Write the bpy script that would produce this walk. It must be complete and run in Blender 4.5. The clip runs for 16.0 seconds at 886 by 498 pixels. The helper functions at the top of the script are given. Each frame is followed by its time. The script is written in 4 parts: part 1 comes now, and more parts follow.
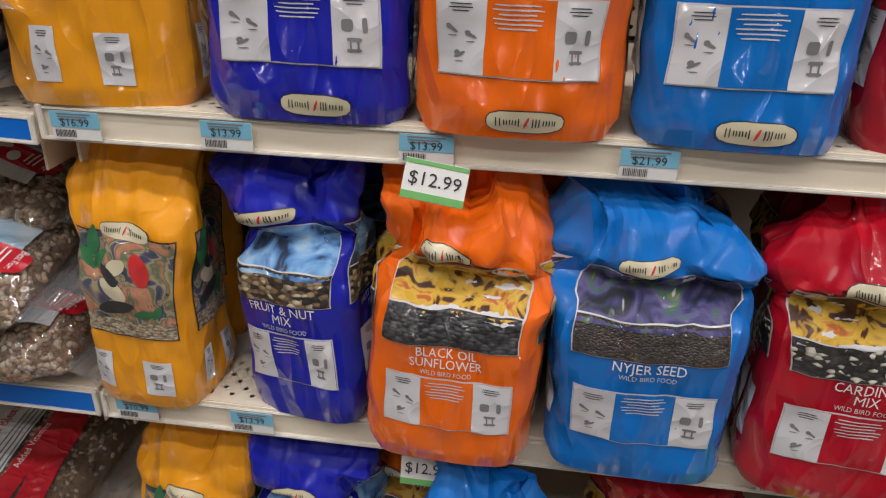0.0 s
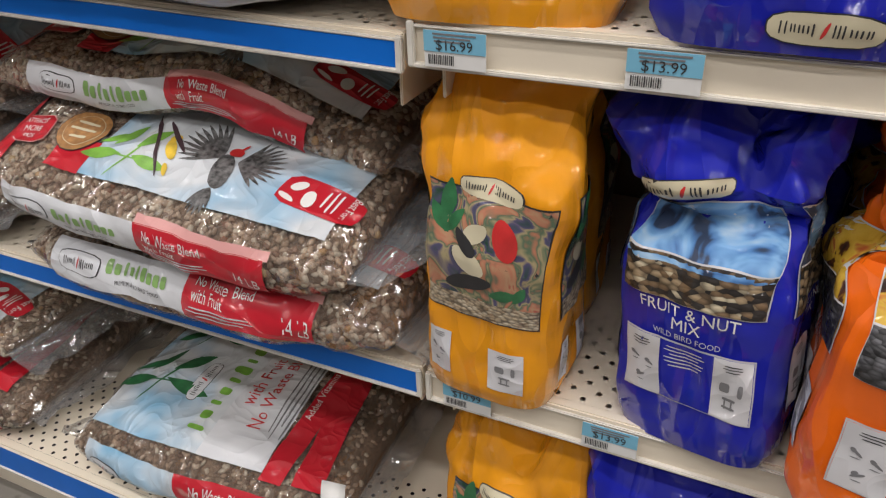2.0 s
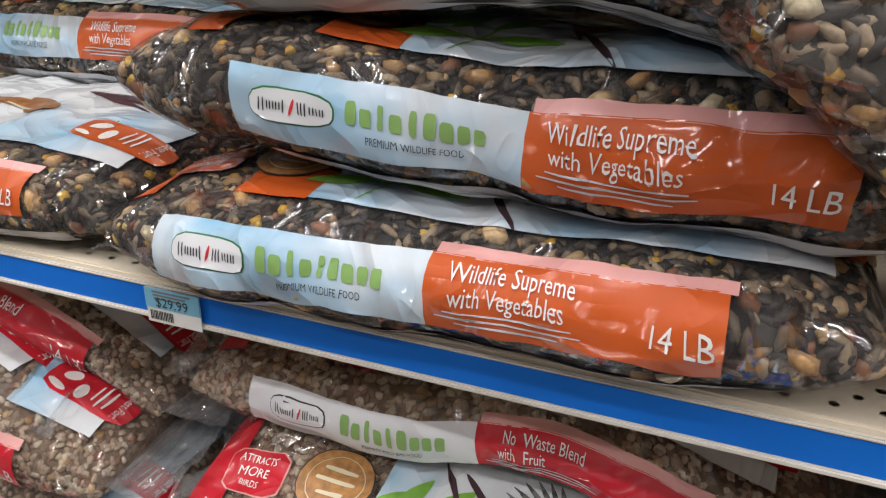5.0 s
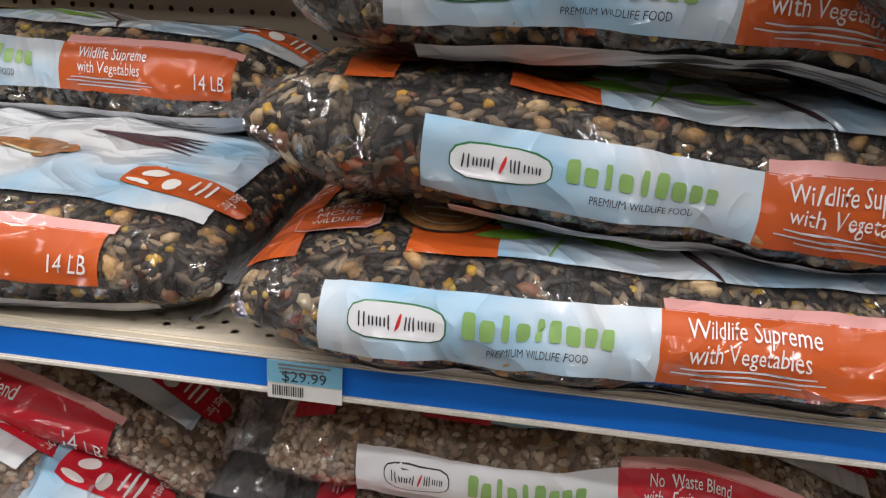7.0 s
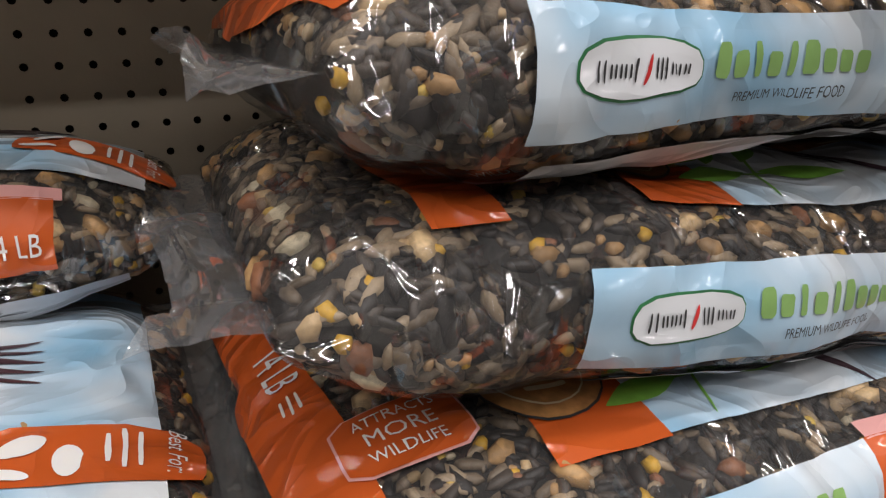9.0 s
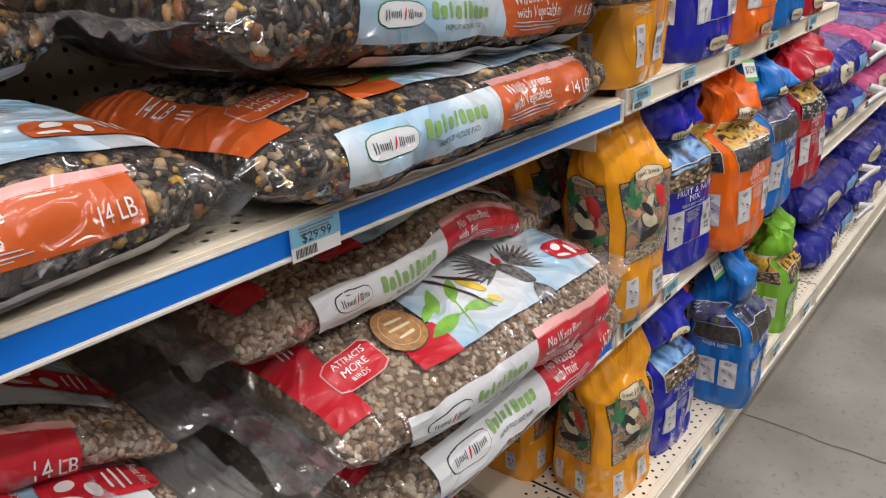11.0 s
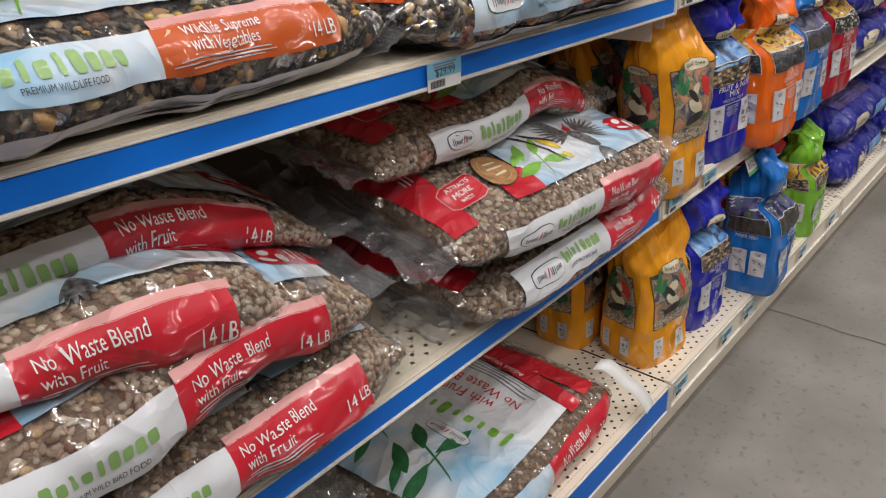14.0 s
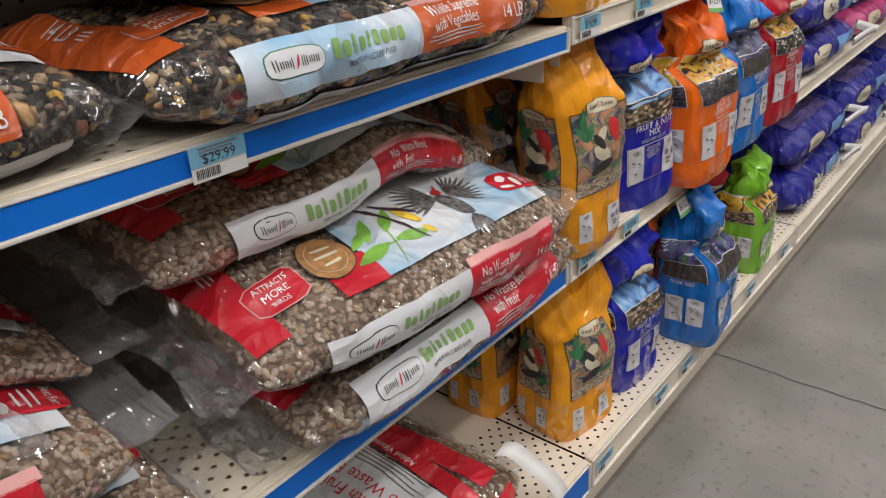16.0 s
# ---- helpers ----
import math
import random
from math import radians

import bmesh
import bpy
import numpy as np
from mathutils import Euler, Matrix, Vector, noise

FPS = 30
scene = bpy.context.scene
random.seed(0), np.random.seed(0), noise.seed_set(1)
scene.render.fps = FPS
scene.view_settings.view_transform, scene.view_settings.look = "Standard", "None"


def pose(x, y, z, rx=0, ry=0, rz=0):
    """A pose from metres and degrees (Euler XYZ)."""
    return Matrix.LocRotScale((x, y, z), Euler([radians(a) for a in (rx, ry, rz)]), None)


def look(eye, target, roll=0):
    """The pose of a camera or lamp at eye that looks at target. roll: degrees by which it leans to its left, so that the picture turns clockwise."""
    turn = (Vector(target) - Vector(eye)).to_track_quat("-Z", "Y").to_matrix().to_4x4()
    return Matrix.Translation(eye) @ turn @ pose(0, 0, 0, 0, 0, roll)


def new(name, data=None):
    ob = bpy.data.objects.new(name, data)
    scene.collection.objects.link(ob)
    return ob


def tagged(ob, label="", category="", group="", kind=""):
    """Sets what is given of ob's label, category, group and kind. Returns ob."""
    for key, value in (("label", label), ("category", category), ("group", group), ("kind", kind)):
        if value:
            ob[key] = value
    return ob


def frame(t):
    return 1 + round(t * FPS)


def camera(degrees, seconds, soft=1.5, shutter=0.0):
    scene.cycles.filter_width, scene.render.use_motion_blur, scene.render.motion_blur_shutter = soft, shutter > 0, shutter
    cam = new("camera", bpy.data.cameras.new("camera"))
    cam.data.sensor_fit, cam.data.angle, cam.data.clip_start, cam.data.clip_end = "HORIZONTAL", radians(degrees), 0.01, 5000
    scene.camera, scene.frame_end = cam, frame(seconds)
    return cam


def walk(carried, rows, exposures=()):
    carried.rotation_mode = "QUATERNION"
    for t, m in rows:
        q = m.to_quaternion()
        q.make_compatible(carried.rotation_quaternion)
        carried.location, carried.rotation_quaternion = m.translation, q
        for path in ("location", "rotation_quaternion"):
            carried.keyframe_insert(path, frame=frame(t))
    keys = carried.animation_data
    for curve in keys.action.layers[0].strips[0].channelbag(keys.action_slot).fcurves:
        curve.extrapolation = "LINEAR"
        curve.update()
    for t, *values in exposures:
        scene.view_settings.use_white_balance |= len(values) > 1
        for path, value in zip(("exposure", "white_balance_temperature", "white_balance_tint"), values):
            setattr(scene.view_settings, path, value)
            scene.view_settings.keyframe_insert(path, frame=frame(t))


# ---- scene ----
cam = camera(61.2, 16.0, soft=1.2)
PATH = [
    (0, (0.509, -0.671, 1.077), (0.266, 1.103, 0.187), 1.3),
    (0.5, (0.496, -0.638, 1.045), (0.202, 1.094, 0.088), 1.8),
    (1, (0.453, -0.554, 1.004), (-0.004, 1.119, 0.007), 0.9),
    (1.5, (0.392, -0.515, 1.006), (-0.237, 1.086, -0.014), -0.2),
    (2, (0.282, -0.528, 1.012), (-0.467, 1.016, -0.015), -2.0),
    (2.5, (0.095, -0.587, 1.041), (-0.663, 0.981, 0.058), -2.0),
    (3, (0.022, -0.6, 1.067), (-0.821, 0.968, 0.155), -3.0),
    (3.5, (-0.006, -0.555, 1.063), (-0.911, 1.03, 0.246), -2.9),
    (4, (-0.045, -0.43, 1.072), (-0.991, 1.177, 0.349), -2.6),
    (4.2, (-0.056, -0.394, 1.074), (-1.016, 1.212, 0.367), -2.7),
    (6.3, (-0.365, -0.422, 1.1), (-0.604, 1.438, 0.405), 2.3),
    (6.5, (-0.389, -0.43, 1.1), (-0.612, 1.431, 0.402), 2.3),
    (7, (-0.405, -0.441, 1.104), (-0.621, 1.435, 0.446), 2.4),
    (7.5, (-0.426, -0.447, 1.111), (-0.625, 1.447, 0.501), 2.3),
    (8, (-0.482, -0.395, 1.127), (-0.544, 1.523, 0.563), 1.3),
    (8.5, (-0.573, -0.293, 1.136), (-0.295, 1.603, 0.564), -0.5),
    (9, (-0.629, -0.234, 1.132), (0.102, 1.524, 0.519), -1.1),
    (9.5, (-0.715, -0.23, 1.114), (0.368, 1.317, 0.454), -0.4),
    (10, (-0.753, -0.282, 1.082), (0.582, 1.018, 0.357), 0.5),
    (10.2, (-0.778, -0.328, 1.071), (0.62, 0.897, 0.332), 0.4),
    (12.3, (-1.082, -0.519, 1.069), (0.252, 0.719, 0.239), -7.2),
    (12.5, (-1.095, -0.529, 1.066), (0.239, 0.703, 0.228), -6.8),
    (13, (-1.123, -0.525, 1.054), (0.198, 0.712, 0.202), -5.5),
    (13.5, (-1.135, -0.514, 1.033), (0.174, 0.721, 0.161), -4.3),
    (14, (-1.122, -0.517, 1.029), (0.2, 0.693, 0.143), -3.6),
    (14.5, (-1.092, -0.523, 1.03), (0.256, 0.657, 0.142), -3.5),
    (15, (-1.027, -0.518, 1.033), (0.335, 0.64, 0.136), -3.7),
    (15.5, (-0.929, -0.507, 1.033), (0.433, 0.648, 0.132), -3.9),
    (16, (-0.861, -0.514, 1.037), (0.484, 0.669, 0.149), -4.3),
]
walk(cam, [(t, look(eye, target, roll)) for t, eye, target, roll in PATH],
     exposures=[(0, -0.08), (2.5, 0.0), (3.5, 0.2), (4.2, 0.2), (6.5, 0.12), (8.0, 0.15), (9.0, 0.14), (10.0, 0.26), (12.5, 0.0), (16.0, -0.04)])

# ---- world and light ----
world = bpy.data.worlds.new("store_air")
scene.world = world
world.use_nodes = True
world.node_tree.nodes["Background"].inputs[0].default_value = (0.9, 0.95, 1.0, 1)
world.node_tree.nodes["Background"].inputs[1].default_value = 0.05


def tube_lamp(x, y, z, length, width, watts):
    data = bpy.data.lights.new("ceiling_tube_lamp", "AREA")
    data.shape, data.size, data.size_y, data.energy = "RECTANGLE", length, width, watts
    data.color = (1.0, 0.95, 0.935)
    ob = new("ceiling_tube_lamp", data)
    ob.matrix_basis = pose(x, y, z)
    return tagged(ob, "long white fluorescent ceiling lamp above the aisle", "ceiling lamp", "aisle lamps")


for lamp_y, watts in ((0.25, 10), (-0.8, 25), (-1.7, 20), (-2.6, 15)):
    for lamp_x in (-2.6, -0.2, 2.2, 4.6):
        tube_lamp(lamp_x, lamp_y, 3.3, 2.0, 0.09, watts)

# ---- materials ----


def nodes_of(name):
    m = bpy.data.materials.new(name)
    m.use_nodes = True
    return m, m.node_tree.nodes, m.node_tree.links, m.node_tree.nodes["Principled BSDF"]


def creases(n, l, co, scale, dist, stretch=(1.0, 1.0, 0.7)):
    """A normal with the sharp wandering creases of thin plastic film."""
    mp = n.new("ShaderNodeMapping")
    mp.inputs["Scale"].default_value, mp.inputs["Rotation"].default_value = stretch, (0.4, 0.5, 0.3)
    l.new(co.outputs["Object"], mp.inputs["Vector"])
    r = n.new("ShaderNodeTexNoise")
    r.noise_type = "RIDGED_MULTIFRACTAL"
    r.inputs["Scale"].default_value, r.inputs["Detail"].default_value, r.inputs["Distortion"].default_value = scale, 1.5, 0.7
    r.inputs["Offset"].default_value, r.inputs["Gain"].default_value = 1.0, 1.5
    l.new(mp.outputs["Vector"], r.inputs["Vector"])
    b = n.new("ShaderNodeBump")
    b.inputs["Strength"].default_value, b.inputs["Distance"].default_value = 1.0, dist
    l.new(r.outputs["Fac"], b.inputs["Height"])
    return b.outputs["Normal"]


def surface(name, col, rough=0.5, coat=0.0, metal=0.0, vary=0.12, scale=30.0, bump=0.15, bump_scale=120.0, bump_dist=0.002, coat_rough=0.08, spec=0.5, crease=0.0, crease_scale=13.0, coat_ior=1.5, stretch=(1.0, 1.0, 0.7)):
    m, n, l, p = nodes_of(name)
    co = n.new("ShaderNodeTexCoord")
    no = n.new("ShaderNodeTexNoise")
    no.inputs["Scale"].default_value, no.inputs["Detail"].default_value = scale, 5
    l.new(co.outputs["Object"], no.inputs["Vector"])
    ramp = n.new("ShaderNodeValToRGB")
    ramp.color_ramp.elements[0].position, ramp.color_ramp.elements[1].position = 0.3, 0.7
    ramp.color_ramp.elements[0].color = (*[c * (1 - vary) for c in col], 1)
    ramp.color_ramp.elements[1].color = (*[min(1, c * (1 + vary)) for c in col], 1)
    l.new(no.outputs["Fac"], ramp.inputs["Fac"])
    l.new(ramp.outputs["Color"], p.inputs["Base Color"])
    p.inputs["Roughness"].default_value, p.inputs["Metallic"].default_value = rough, metal
    p.inputs["Coat Weight"].default_value, p.inputs["Coat Roughness"].default_value = coat, coat_rough
    p.inputs["Specular IOR Level"].default_value = spec
    p.inputs["Coat IOR"].default_value = coat_ior
    if bump:
        nb = n.new("ShaderNodeTexNoise")
        nb.inputs["Scale"].default_value, nb.inputs["Detail"].default_value = bump_scale, 4
        l.new(co.outputs["Object"], nb.inputs["Vector"])
        b = n.new("ShaderNodeBump")
        b.inputs["Strength"].default_value, b.inputs["Distance"].default_value = bump, bump_dist
        l.new(nb.outputs["Fac"], b.inputs["Height"])
        l.new(b.outputs["Normal"], p.inputs["Normal"])
        l.new(b.outputs["Normal"], p.inputs["Coat Normal"])
    if crease:
        l.new(creases(n, l, co, crease_scale, crease, stretch), p.inputs["Coat Normal"])
        l.new(creases(n, l, co, crease_scale, crease * 0.12, stretch), p.inputs["Normal"])
    return m


def sack_film(name, col):
    """Printed glossy plastic sack film with fine creases."""
    return surface(name, col, rough=0.42, coat=1.0, vary=0.1, scale=14, bump=0, coat_rough=0.035, spec=0.15, crease=0.042, crease_scale=10, coat_ior=1.42, stretch=(1.5, 1.3, 0.38))


def print_film(name, col, vary=0.06):
    return surface(name, col, rough=0.42, coat=0.7, vary=vary, scale=18, bump=0, coat_rough=0.07, spec=0.25, crease=0.02, crease_scale=17, coat_ior=1.55, stretch=(0.6, 1.2, 1.0))


def seed_print(name, colours, scale, gap_shade=0.35):
    """Loose seed seen through a clear window in a sack."""
    m, n, l, p = nodes_of(name)
    co = n.new("ShaderNodeTexCoord")
    mp = n.new("ShaderNodeMapping")
    mp.inputs["Scale"].default_value = (1.0, 1.0, 1.9)
    l.new(co.outputs["Object"], mp.inputs["Vector"])
    v = n.new("ShaderNodeTexVoronoi")
    v.inputs["Scale"].default_value = scale
    l.new(mp.outputs["Vector"], v.inputs["Vector"])
    ramp = n.new("ShaderNodeValToRGB")
    ramp.color_ramp.interpolation = "CONSTANT"
    els = ramp.color_ramp.elements
    while len(els) < len(colours):
        els.new(0.5)
    for i, (pos, c) in enumerate(colours):
        els[i].position, els[i].color = pos, (*c, 1)
    sep = n.new("ShaderNodeSeparateColor")
    l.new(v.outputs["Color"], sep.inputs["Color"])
    l.new(sep.outputs["Red"], ramp.inputs["Fac"])
    # darkens the colour towards cell rims: painted shade between neighbouring seeds
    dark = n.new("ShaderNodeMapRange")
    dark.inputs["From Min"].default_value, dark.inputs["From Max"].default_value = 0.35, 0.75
    dark.inputs["To Min"].default_value, dark.inputs["To Max"].default_value = 1.0, gap_shade
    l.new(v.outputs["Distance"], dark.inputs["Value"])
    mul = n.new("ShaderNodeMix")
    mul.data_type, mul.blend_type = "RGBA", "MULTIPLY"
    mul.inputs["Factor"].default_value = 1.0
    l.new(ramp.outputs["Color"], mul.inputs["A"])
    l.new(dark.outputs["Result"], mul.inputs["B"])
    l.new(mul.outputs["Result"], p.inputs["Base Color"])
    p.inputs["Roughness"].default_value = 0.5
    p.inputs["Coat Weight"].default_value, p.inputs["Coat Roughness"].default_value = 0.7, 0.08
    b = n.new("ShaderNodeBump")
    b.inputs["Strength"].default_value, b.inputs["Distance"].default_value = 0.6, 0.002
    b.invert = True
    l.new(v.outputs["Distance"], b.inputs["Height"])
    l.new(b.outputs["Normal"], p.inputs["Normal"])
    l.new(creases(n, l, co, 15, 0.022, (1.4, 1.2, 0.4)), p.inputs["Coat Normal"])
    return m


def seed_grain(name, colours, rough=0.5):
    """Solid seeds; every seed takes its own colour from the list."""
    m, n, l, p = nodes_of(name)
    g = n.new("ShaderNodeNewGeometry")
    ramp = n.new("ShaderNodeValToRGB")
    ramp.color_ramp.interpolation = "CONSTANT"
    els = ramp.color_ramp.elements
    while len(els) < len(colours):
        els.new(0.5)
    for i, (pos, c) in enumerate(colours):
        els[i].position, els[i].color = pos, (*c, 1)
    l.new(g.outputs["Random Per Island"], ramp.inputs["Fac"])
    co = n.new("ShaderNodeTexCoord")
    no = n.new("ShaderNodeTexNoise")
    no.inputs["Scale"].default_value = 420
    l.new(co.outputs["Object"], no.inputs["Vector"])
    mr = n.new("ShaderNodeMapRange")
    mr.inputs["To Min"].default_value, mr.inputs["To Max"].default_value = 0.6, 1.3
    l.new(no.outputs["Fac"], mr.inputs["Value"])
    mul = n.new("ShaderNodeMix")
    mul.data_type, mul.blend_type = "RGBA", "MULTIPLY"
    mul.inputs["Factor"].default_value = 1.0
    l.new(ramp.outputs["Color"], mul.inputs["A"])
    l.new(mr.outputs["Result"], mul.inputs["B"])
    l.new(mul.outputs["Result"], p.inputs["Base Color"])
    p.inputs["Roughness"].default_value = rough
    return m


def clear_film(name, gloss, haze, haze_col=(0.85, 0.87, 0.9)):
    m = bpy.data.materials.new(name)
    m.use_nodes = True
    n, l = m.node_tree.nodes, m.node_tree.links
    n.remove(n["Principled BSDF"])
    out = n["Material Output"]
    co = n.new("ShaderNodeTexCoord")
    crumple = creases(n, l, co, 12, 0.034, (1.5, 0.6, 1.0))
    tr, gl, df = n.new("ShaderNodeBsdfTransparent"), n.new("ShaderNodeBsdfGlossy"), n.new("ShaderNodeBsdfDiffuse")
    gl.inputs["Roughness"].default_value = 0.06
    df.inputs["Color"].default_value = (*haze_col, 1)
    l.new(crumple, gl.inputs["Normal"])
    lw = n.new("ShaderNodeLayerWeight")
    lw.inputs["Blend"].default_value = 0.25
    l.new(crumple, lw.inputs["Normal"])
    mr = n.new("ShaderNodeMapRange")
    mr.inputs["To Min"].default_value, mr.inputs["To Max"].default_value = gloss, gloss * 3.5
    l.new(lw.outputs["Fresnel"], mr.inputs["Value"])
    m1, m2 = n.new("ShaderNodeMixShader"), n.new("ShaderNodeMixShader")
    m1.inputs[0].default_value = haze
    l.new(tr.outputs[0], m1.inputs[1])
    l.new(df.outputs[0], m1.inputs[2])
    l.new(mr.outputs["Result"], m2.inputs[0])
    l.new(m1.outputs[0], m2.inputs[1])
    l.new(gl.outputs[0], m2.inputs[2])
    l.new(m2.outputs[0], out.inputs["Surface"])
    return m


def sky_print(name):
    """Printed pale sky fading from blue to white in soft clouds."""
    m, n, l, p = nodes_of(name)
    co = n.new("ShaderNodeTexCoord")
    no = n.new("ShaderNodeTexNoise")
    no.inputs["Scale"].default_value, no.inputs["Detail"].default_value = 7.5, 3
    l.new(co.outputs["Object"], no.inputs["Vector"])
    ramp = n.new("ShaderNodeValToRGB")
    ramp.color_ramp.elements[0].position, ramp.color_ramp.elements[1].position = 0.32, 0.54
    ramp.color_ramp.elements[0].color, ramp.color_ramp.elements[1].color = (0.22, 0.48, 0.7, 1), (0.68, 0.72, 0.75, 1)
    l.new(no.outputs["Fac"], ramp.inputs["Fac"])
    l.new(ramp.outputs["Color"], p.inputs["Base Color"])
    p.inputs["Roughness"].default_value, p.inputs["Coat Weight"].default_value = 0.42, 0.7
    p.inputs["Coat Roughness"].default_value = 0.07
    p.inputs["Specular IOR Level"].default_value = 0.25
    l.new(creases(n, l, co, 17, 0.0035), p.inputs["Normal"])
    l.new(creases(n, l, co, 17, 0.02), p.inputs["Coat Normal"])
    return m


def art_print(name, colours, scale):
    """A busy printed picture of flowers and leaves, as soft patches of colour."""
    m, n, l, p = nodes_of(name)
    co = n.new("ShaderNodeTexCoord")
    no = n.new("ShaderNodeTexNoise")
    no.inputs["Scale"].default_value, no.inputs["Detail"].default_value, no.inputs["Distortion"].default_value = scale, 2.5, 1.6
    l.new(co.outputs["Object"], no.inputs["Vector"])
    ramp = n.new("ShaderNodeValToRGB")
    els = ramp.color_ramp.elements
    while len(els) < len(colours):
        els.new(0.5)
    for i, (pos, c) in enumerate(colours):
        els[i].position, els[i].color = pos, (*c, 1)
    l.new(no.outputs["Fac"], ramp.inputs["Fac"])
    l.new(ramp.outputs["Color"], p.inputs["Base Color"])
    p.inputs["Roughness"].default_value, p.inputs["Coat Weight"].default_value, p.inputs["Coat Roughness"].default_value = 0.42, 0.7, 0.07
    p.inputs["Specular IOR Level"].default_value = 0.25
    l.new(creases(n, l, co, 15, 0.022, (1.4, 1.2, 0.4)), p.inputs["Coat Normal"])
    return m


def concrete(name):
    m, n, l, p = nodes_of(name)
    co = n.new("ShaderNodeTexCoord")
    a, c = n.new("ShaderNodeTexNoise"), n.new("ShaderNodeTexNoise")
    a.inputs["Scale"].default_value, a.inputs["Detail"].default_value = 3.2, 9
    c.inputs["Scale"].default_value, c.inputs["Detail"].default_value = 55, 6
    ra, rc = n.new("ShaderNodeValToRGB"), n.new("ShaderNodeValToRGB")
    ra.color_ramp.elements[0].position, ra.color_ramp.elements[1].position = 0.3, 0.72
    ra.color_ramp.elements[0].color, ra.color_ramp.elements[1].color = (0.135, 0.127, 0.11, 1), (0.255, 0.24, 0.215, 1)
    rc.color_ramp.elements[0].position, rc.color_ramp.elements[1].position = 0.24, 0.42
    rc.color_ramp.elements[0].color, rc.color_ramp.elements[1].color = (0.45, 0.43, 0.4, 1), (1, 1, 1, 1)
    mul = n.new("ShaderNodeMix")
    mul.data_type, mul.blend_type = "RGBA", "MULTIPLY"
    mul.inputs["Factor"].default_value = 0.8
    for x in (a, c):
        l.new(co.outputs["Object"], x.inputs["Vector"])
    l.new(a.outputs["Fac"], ra.inputs["Fac"])
    l.new(c.outputs["Fac"], rc.inputs["Fac"])
    l.new(ra.outputs["Color"], mul.inputs["A"])
    l.new(rc.outputs["Color"], mul.inputs["B"])
    l.new(mul.outputs["Result"], p.inputs["Base Color"])
    p.inputs["Roughness"].default_value = 0.42
    b = n.new("ShaderNodeBump")
    b.inputs["Strength"].default_value, b.inputs["Distance"].default_value = 0.2, 0.002
    l.new(c.outputs["Fac"], b.inputs["Height"])
    l.new(b.outputs["Normal"], p.inputs["Normal"])
    return m


CREAM = surface("cream_enamel", (0.82, 0.74, 0.6), rough=0.42, vary=0.05, scale=9, bump=0.08, bump_scale=300)
PEG = surface("tan_pegboard", (0.33, 0.285, 0.22), rough=0.6, vary=0.07, scale=7, bump=0.12, bump_scale=260)
# near-black that paints the shade behind pegboard holes and under base decks
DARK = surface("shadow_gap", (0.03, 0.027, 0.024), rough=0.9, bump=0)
LIP_BLUE = surface("blue_lip_strip", (0.006, 0.165, 0.7), rough=0.45, coat=0.12, vary=0.06, scale=12, bump=0.05, spec=0.15)
LIP_EDGE = surface("clear_lip_edge", (0.75, 0.72, 0.65), rough=0.25, coat=0.6, vary=0.1, scale=60, bump=0.1)
WALL = surface("painted_wall", (0.14, 0.13, 0.125), rough=0.8, vary=0.05, scale=3, bump=0.1)
CEIL = surface("ceiling_panel", (0.7, 0.7, 0.68), rough=0.9, vary=0.04, scale=4, bump=0.1)
FLOOR = concrete("worn_concrete")
CRACK = surface("crack_dirt", (0.09, 0.085, 0.075), rough=0.9, vary=0.3, scale=60, bump=0)
PAPER = surface("white_card", (0.78, 0.78, 0.76), rough=0.6, vary=0.03, scale=60, bump=0.05)
TAG_BLUE = surface("tag_blue", (0.2, 0.5, 0.68), rough=0.55, vary=0.05, scale=60, bump=0.03)
TAG_GREEN = surface("tag_green", (0.16, 0.45, 0.13), rough=0.55, vary=0.05, scale=60, bump=0.03)
INK = surface("black_ink", (0.03, 0.03, 0.032), rough=0.5, vary=0.1, bump=0)
GREY_INK = surface("grey_ink", (0.2, 0.2, 0.21), rough=0.5, vary=0.1, bump=0)
WHITE_INK = surface("white_ink", (0.8, 0.79, 0.77), rough=0.4, coat=0.3, vary=0.04, bump=0)
PALE_INK = surface("pale_line", (0.6, 0.6, 0.62), rough=0.4, coat=0.3, vary=0.04, bump=0)
BRAND_INK = surface("brand_green_ink", (0.24, 0.42, 0.13), rough=0.4, coat=0.4, vary=0.1, scale=60, bump=0)
GREEN_INK = surface("leaf_green_ink", (0.2, 0.45, 0.06), rough=0.4, coat=0.4, vary=0.25, scale=60, bump=0)
DEEP_GREEN = surface("deep_green_ink", (0.03, 0.16, 0.06), rough=0.4, coat=0.4, vary=0.35, scale=60, bump=0)
RED_INK = surface("red_ink", (0.6, 0.03, 0.03), rough=0.4, coat=0.4, vary=0.15, scale=50, bump=0)
BROWN_INK = surface("brown_ink", (0.32, 0.14, 0.05), rough=0.4, coat=0.4, vary=0.4, scale=140, bump=0)
TWIG_INK = surface("twig_ink", (0.06, 0.03, 0.04), rough=0.4, coat=0.4, vary=0.2, scale=60, bump=0)
FEATHER_INK = surface("black_white_ink", (0.12, 0.12, 0.12), rough=0.4, coat=0.4, vary=0.9, scale=160, bump=0)
YELLOW_INK = surface("yellow_ink", (0.75, 0.52, 0.05), rough=0.4, coat=0.4, vary=0.25, scale=80, bump=0)
PEACH_INK = surface("peach_ink", (0.72, 0.3, 0.14), rough=0.4, coat=0.4, vary=0.3, scale=25, bump=0)
CREAM_INK = surface("cream_oval", (0.66, 0.6, 0.42), rough=0.4, coat=0.4, vary=0.05, scale=40, bump=0)
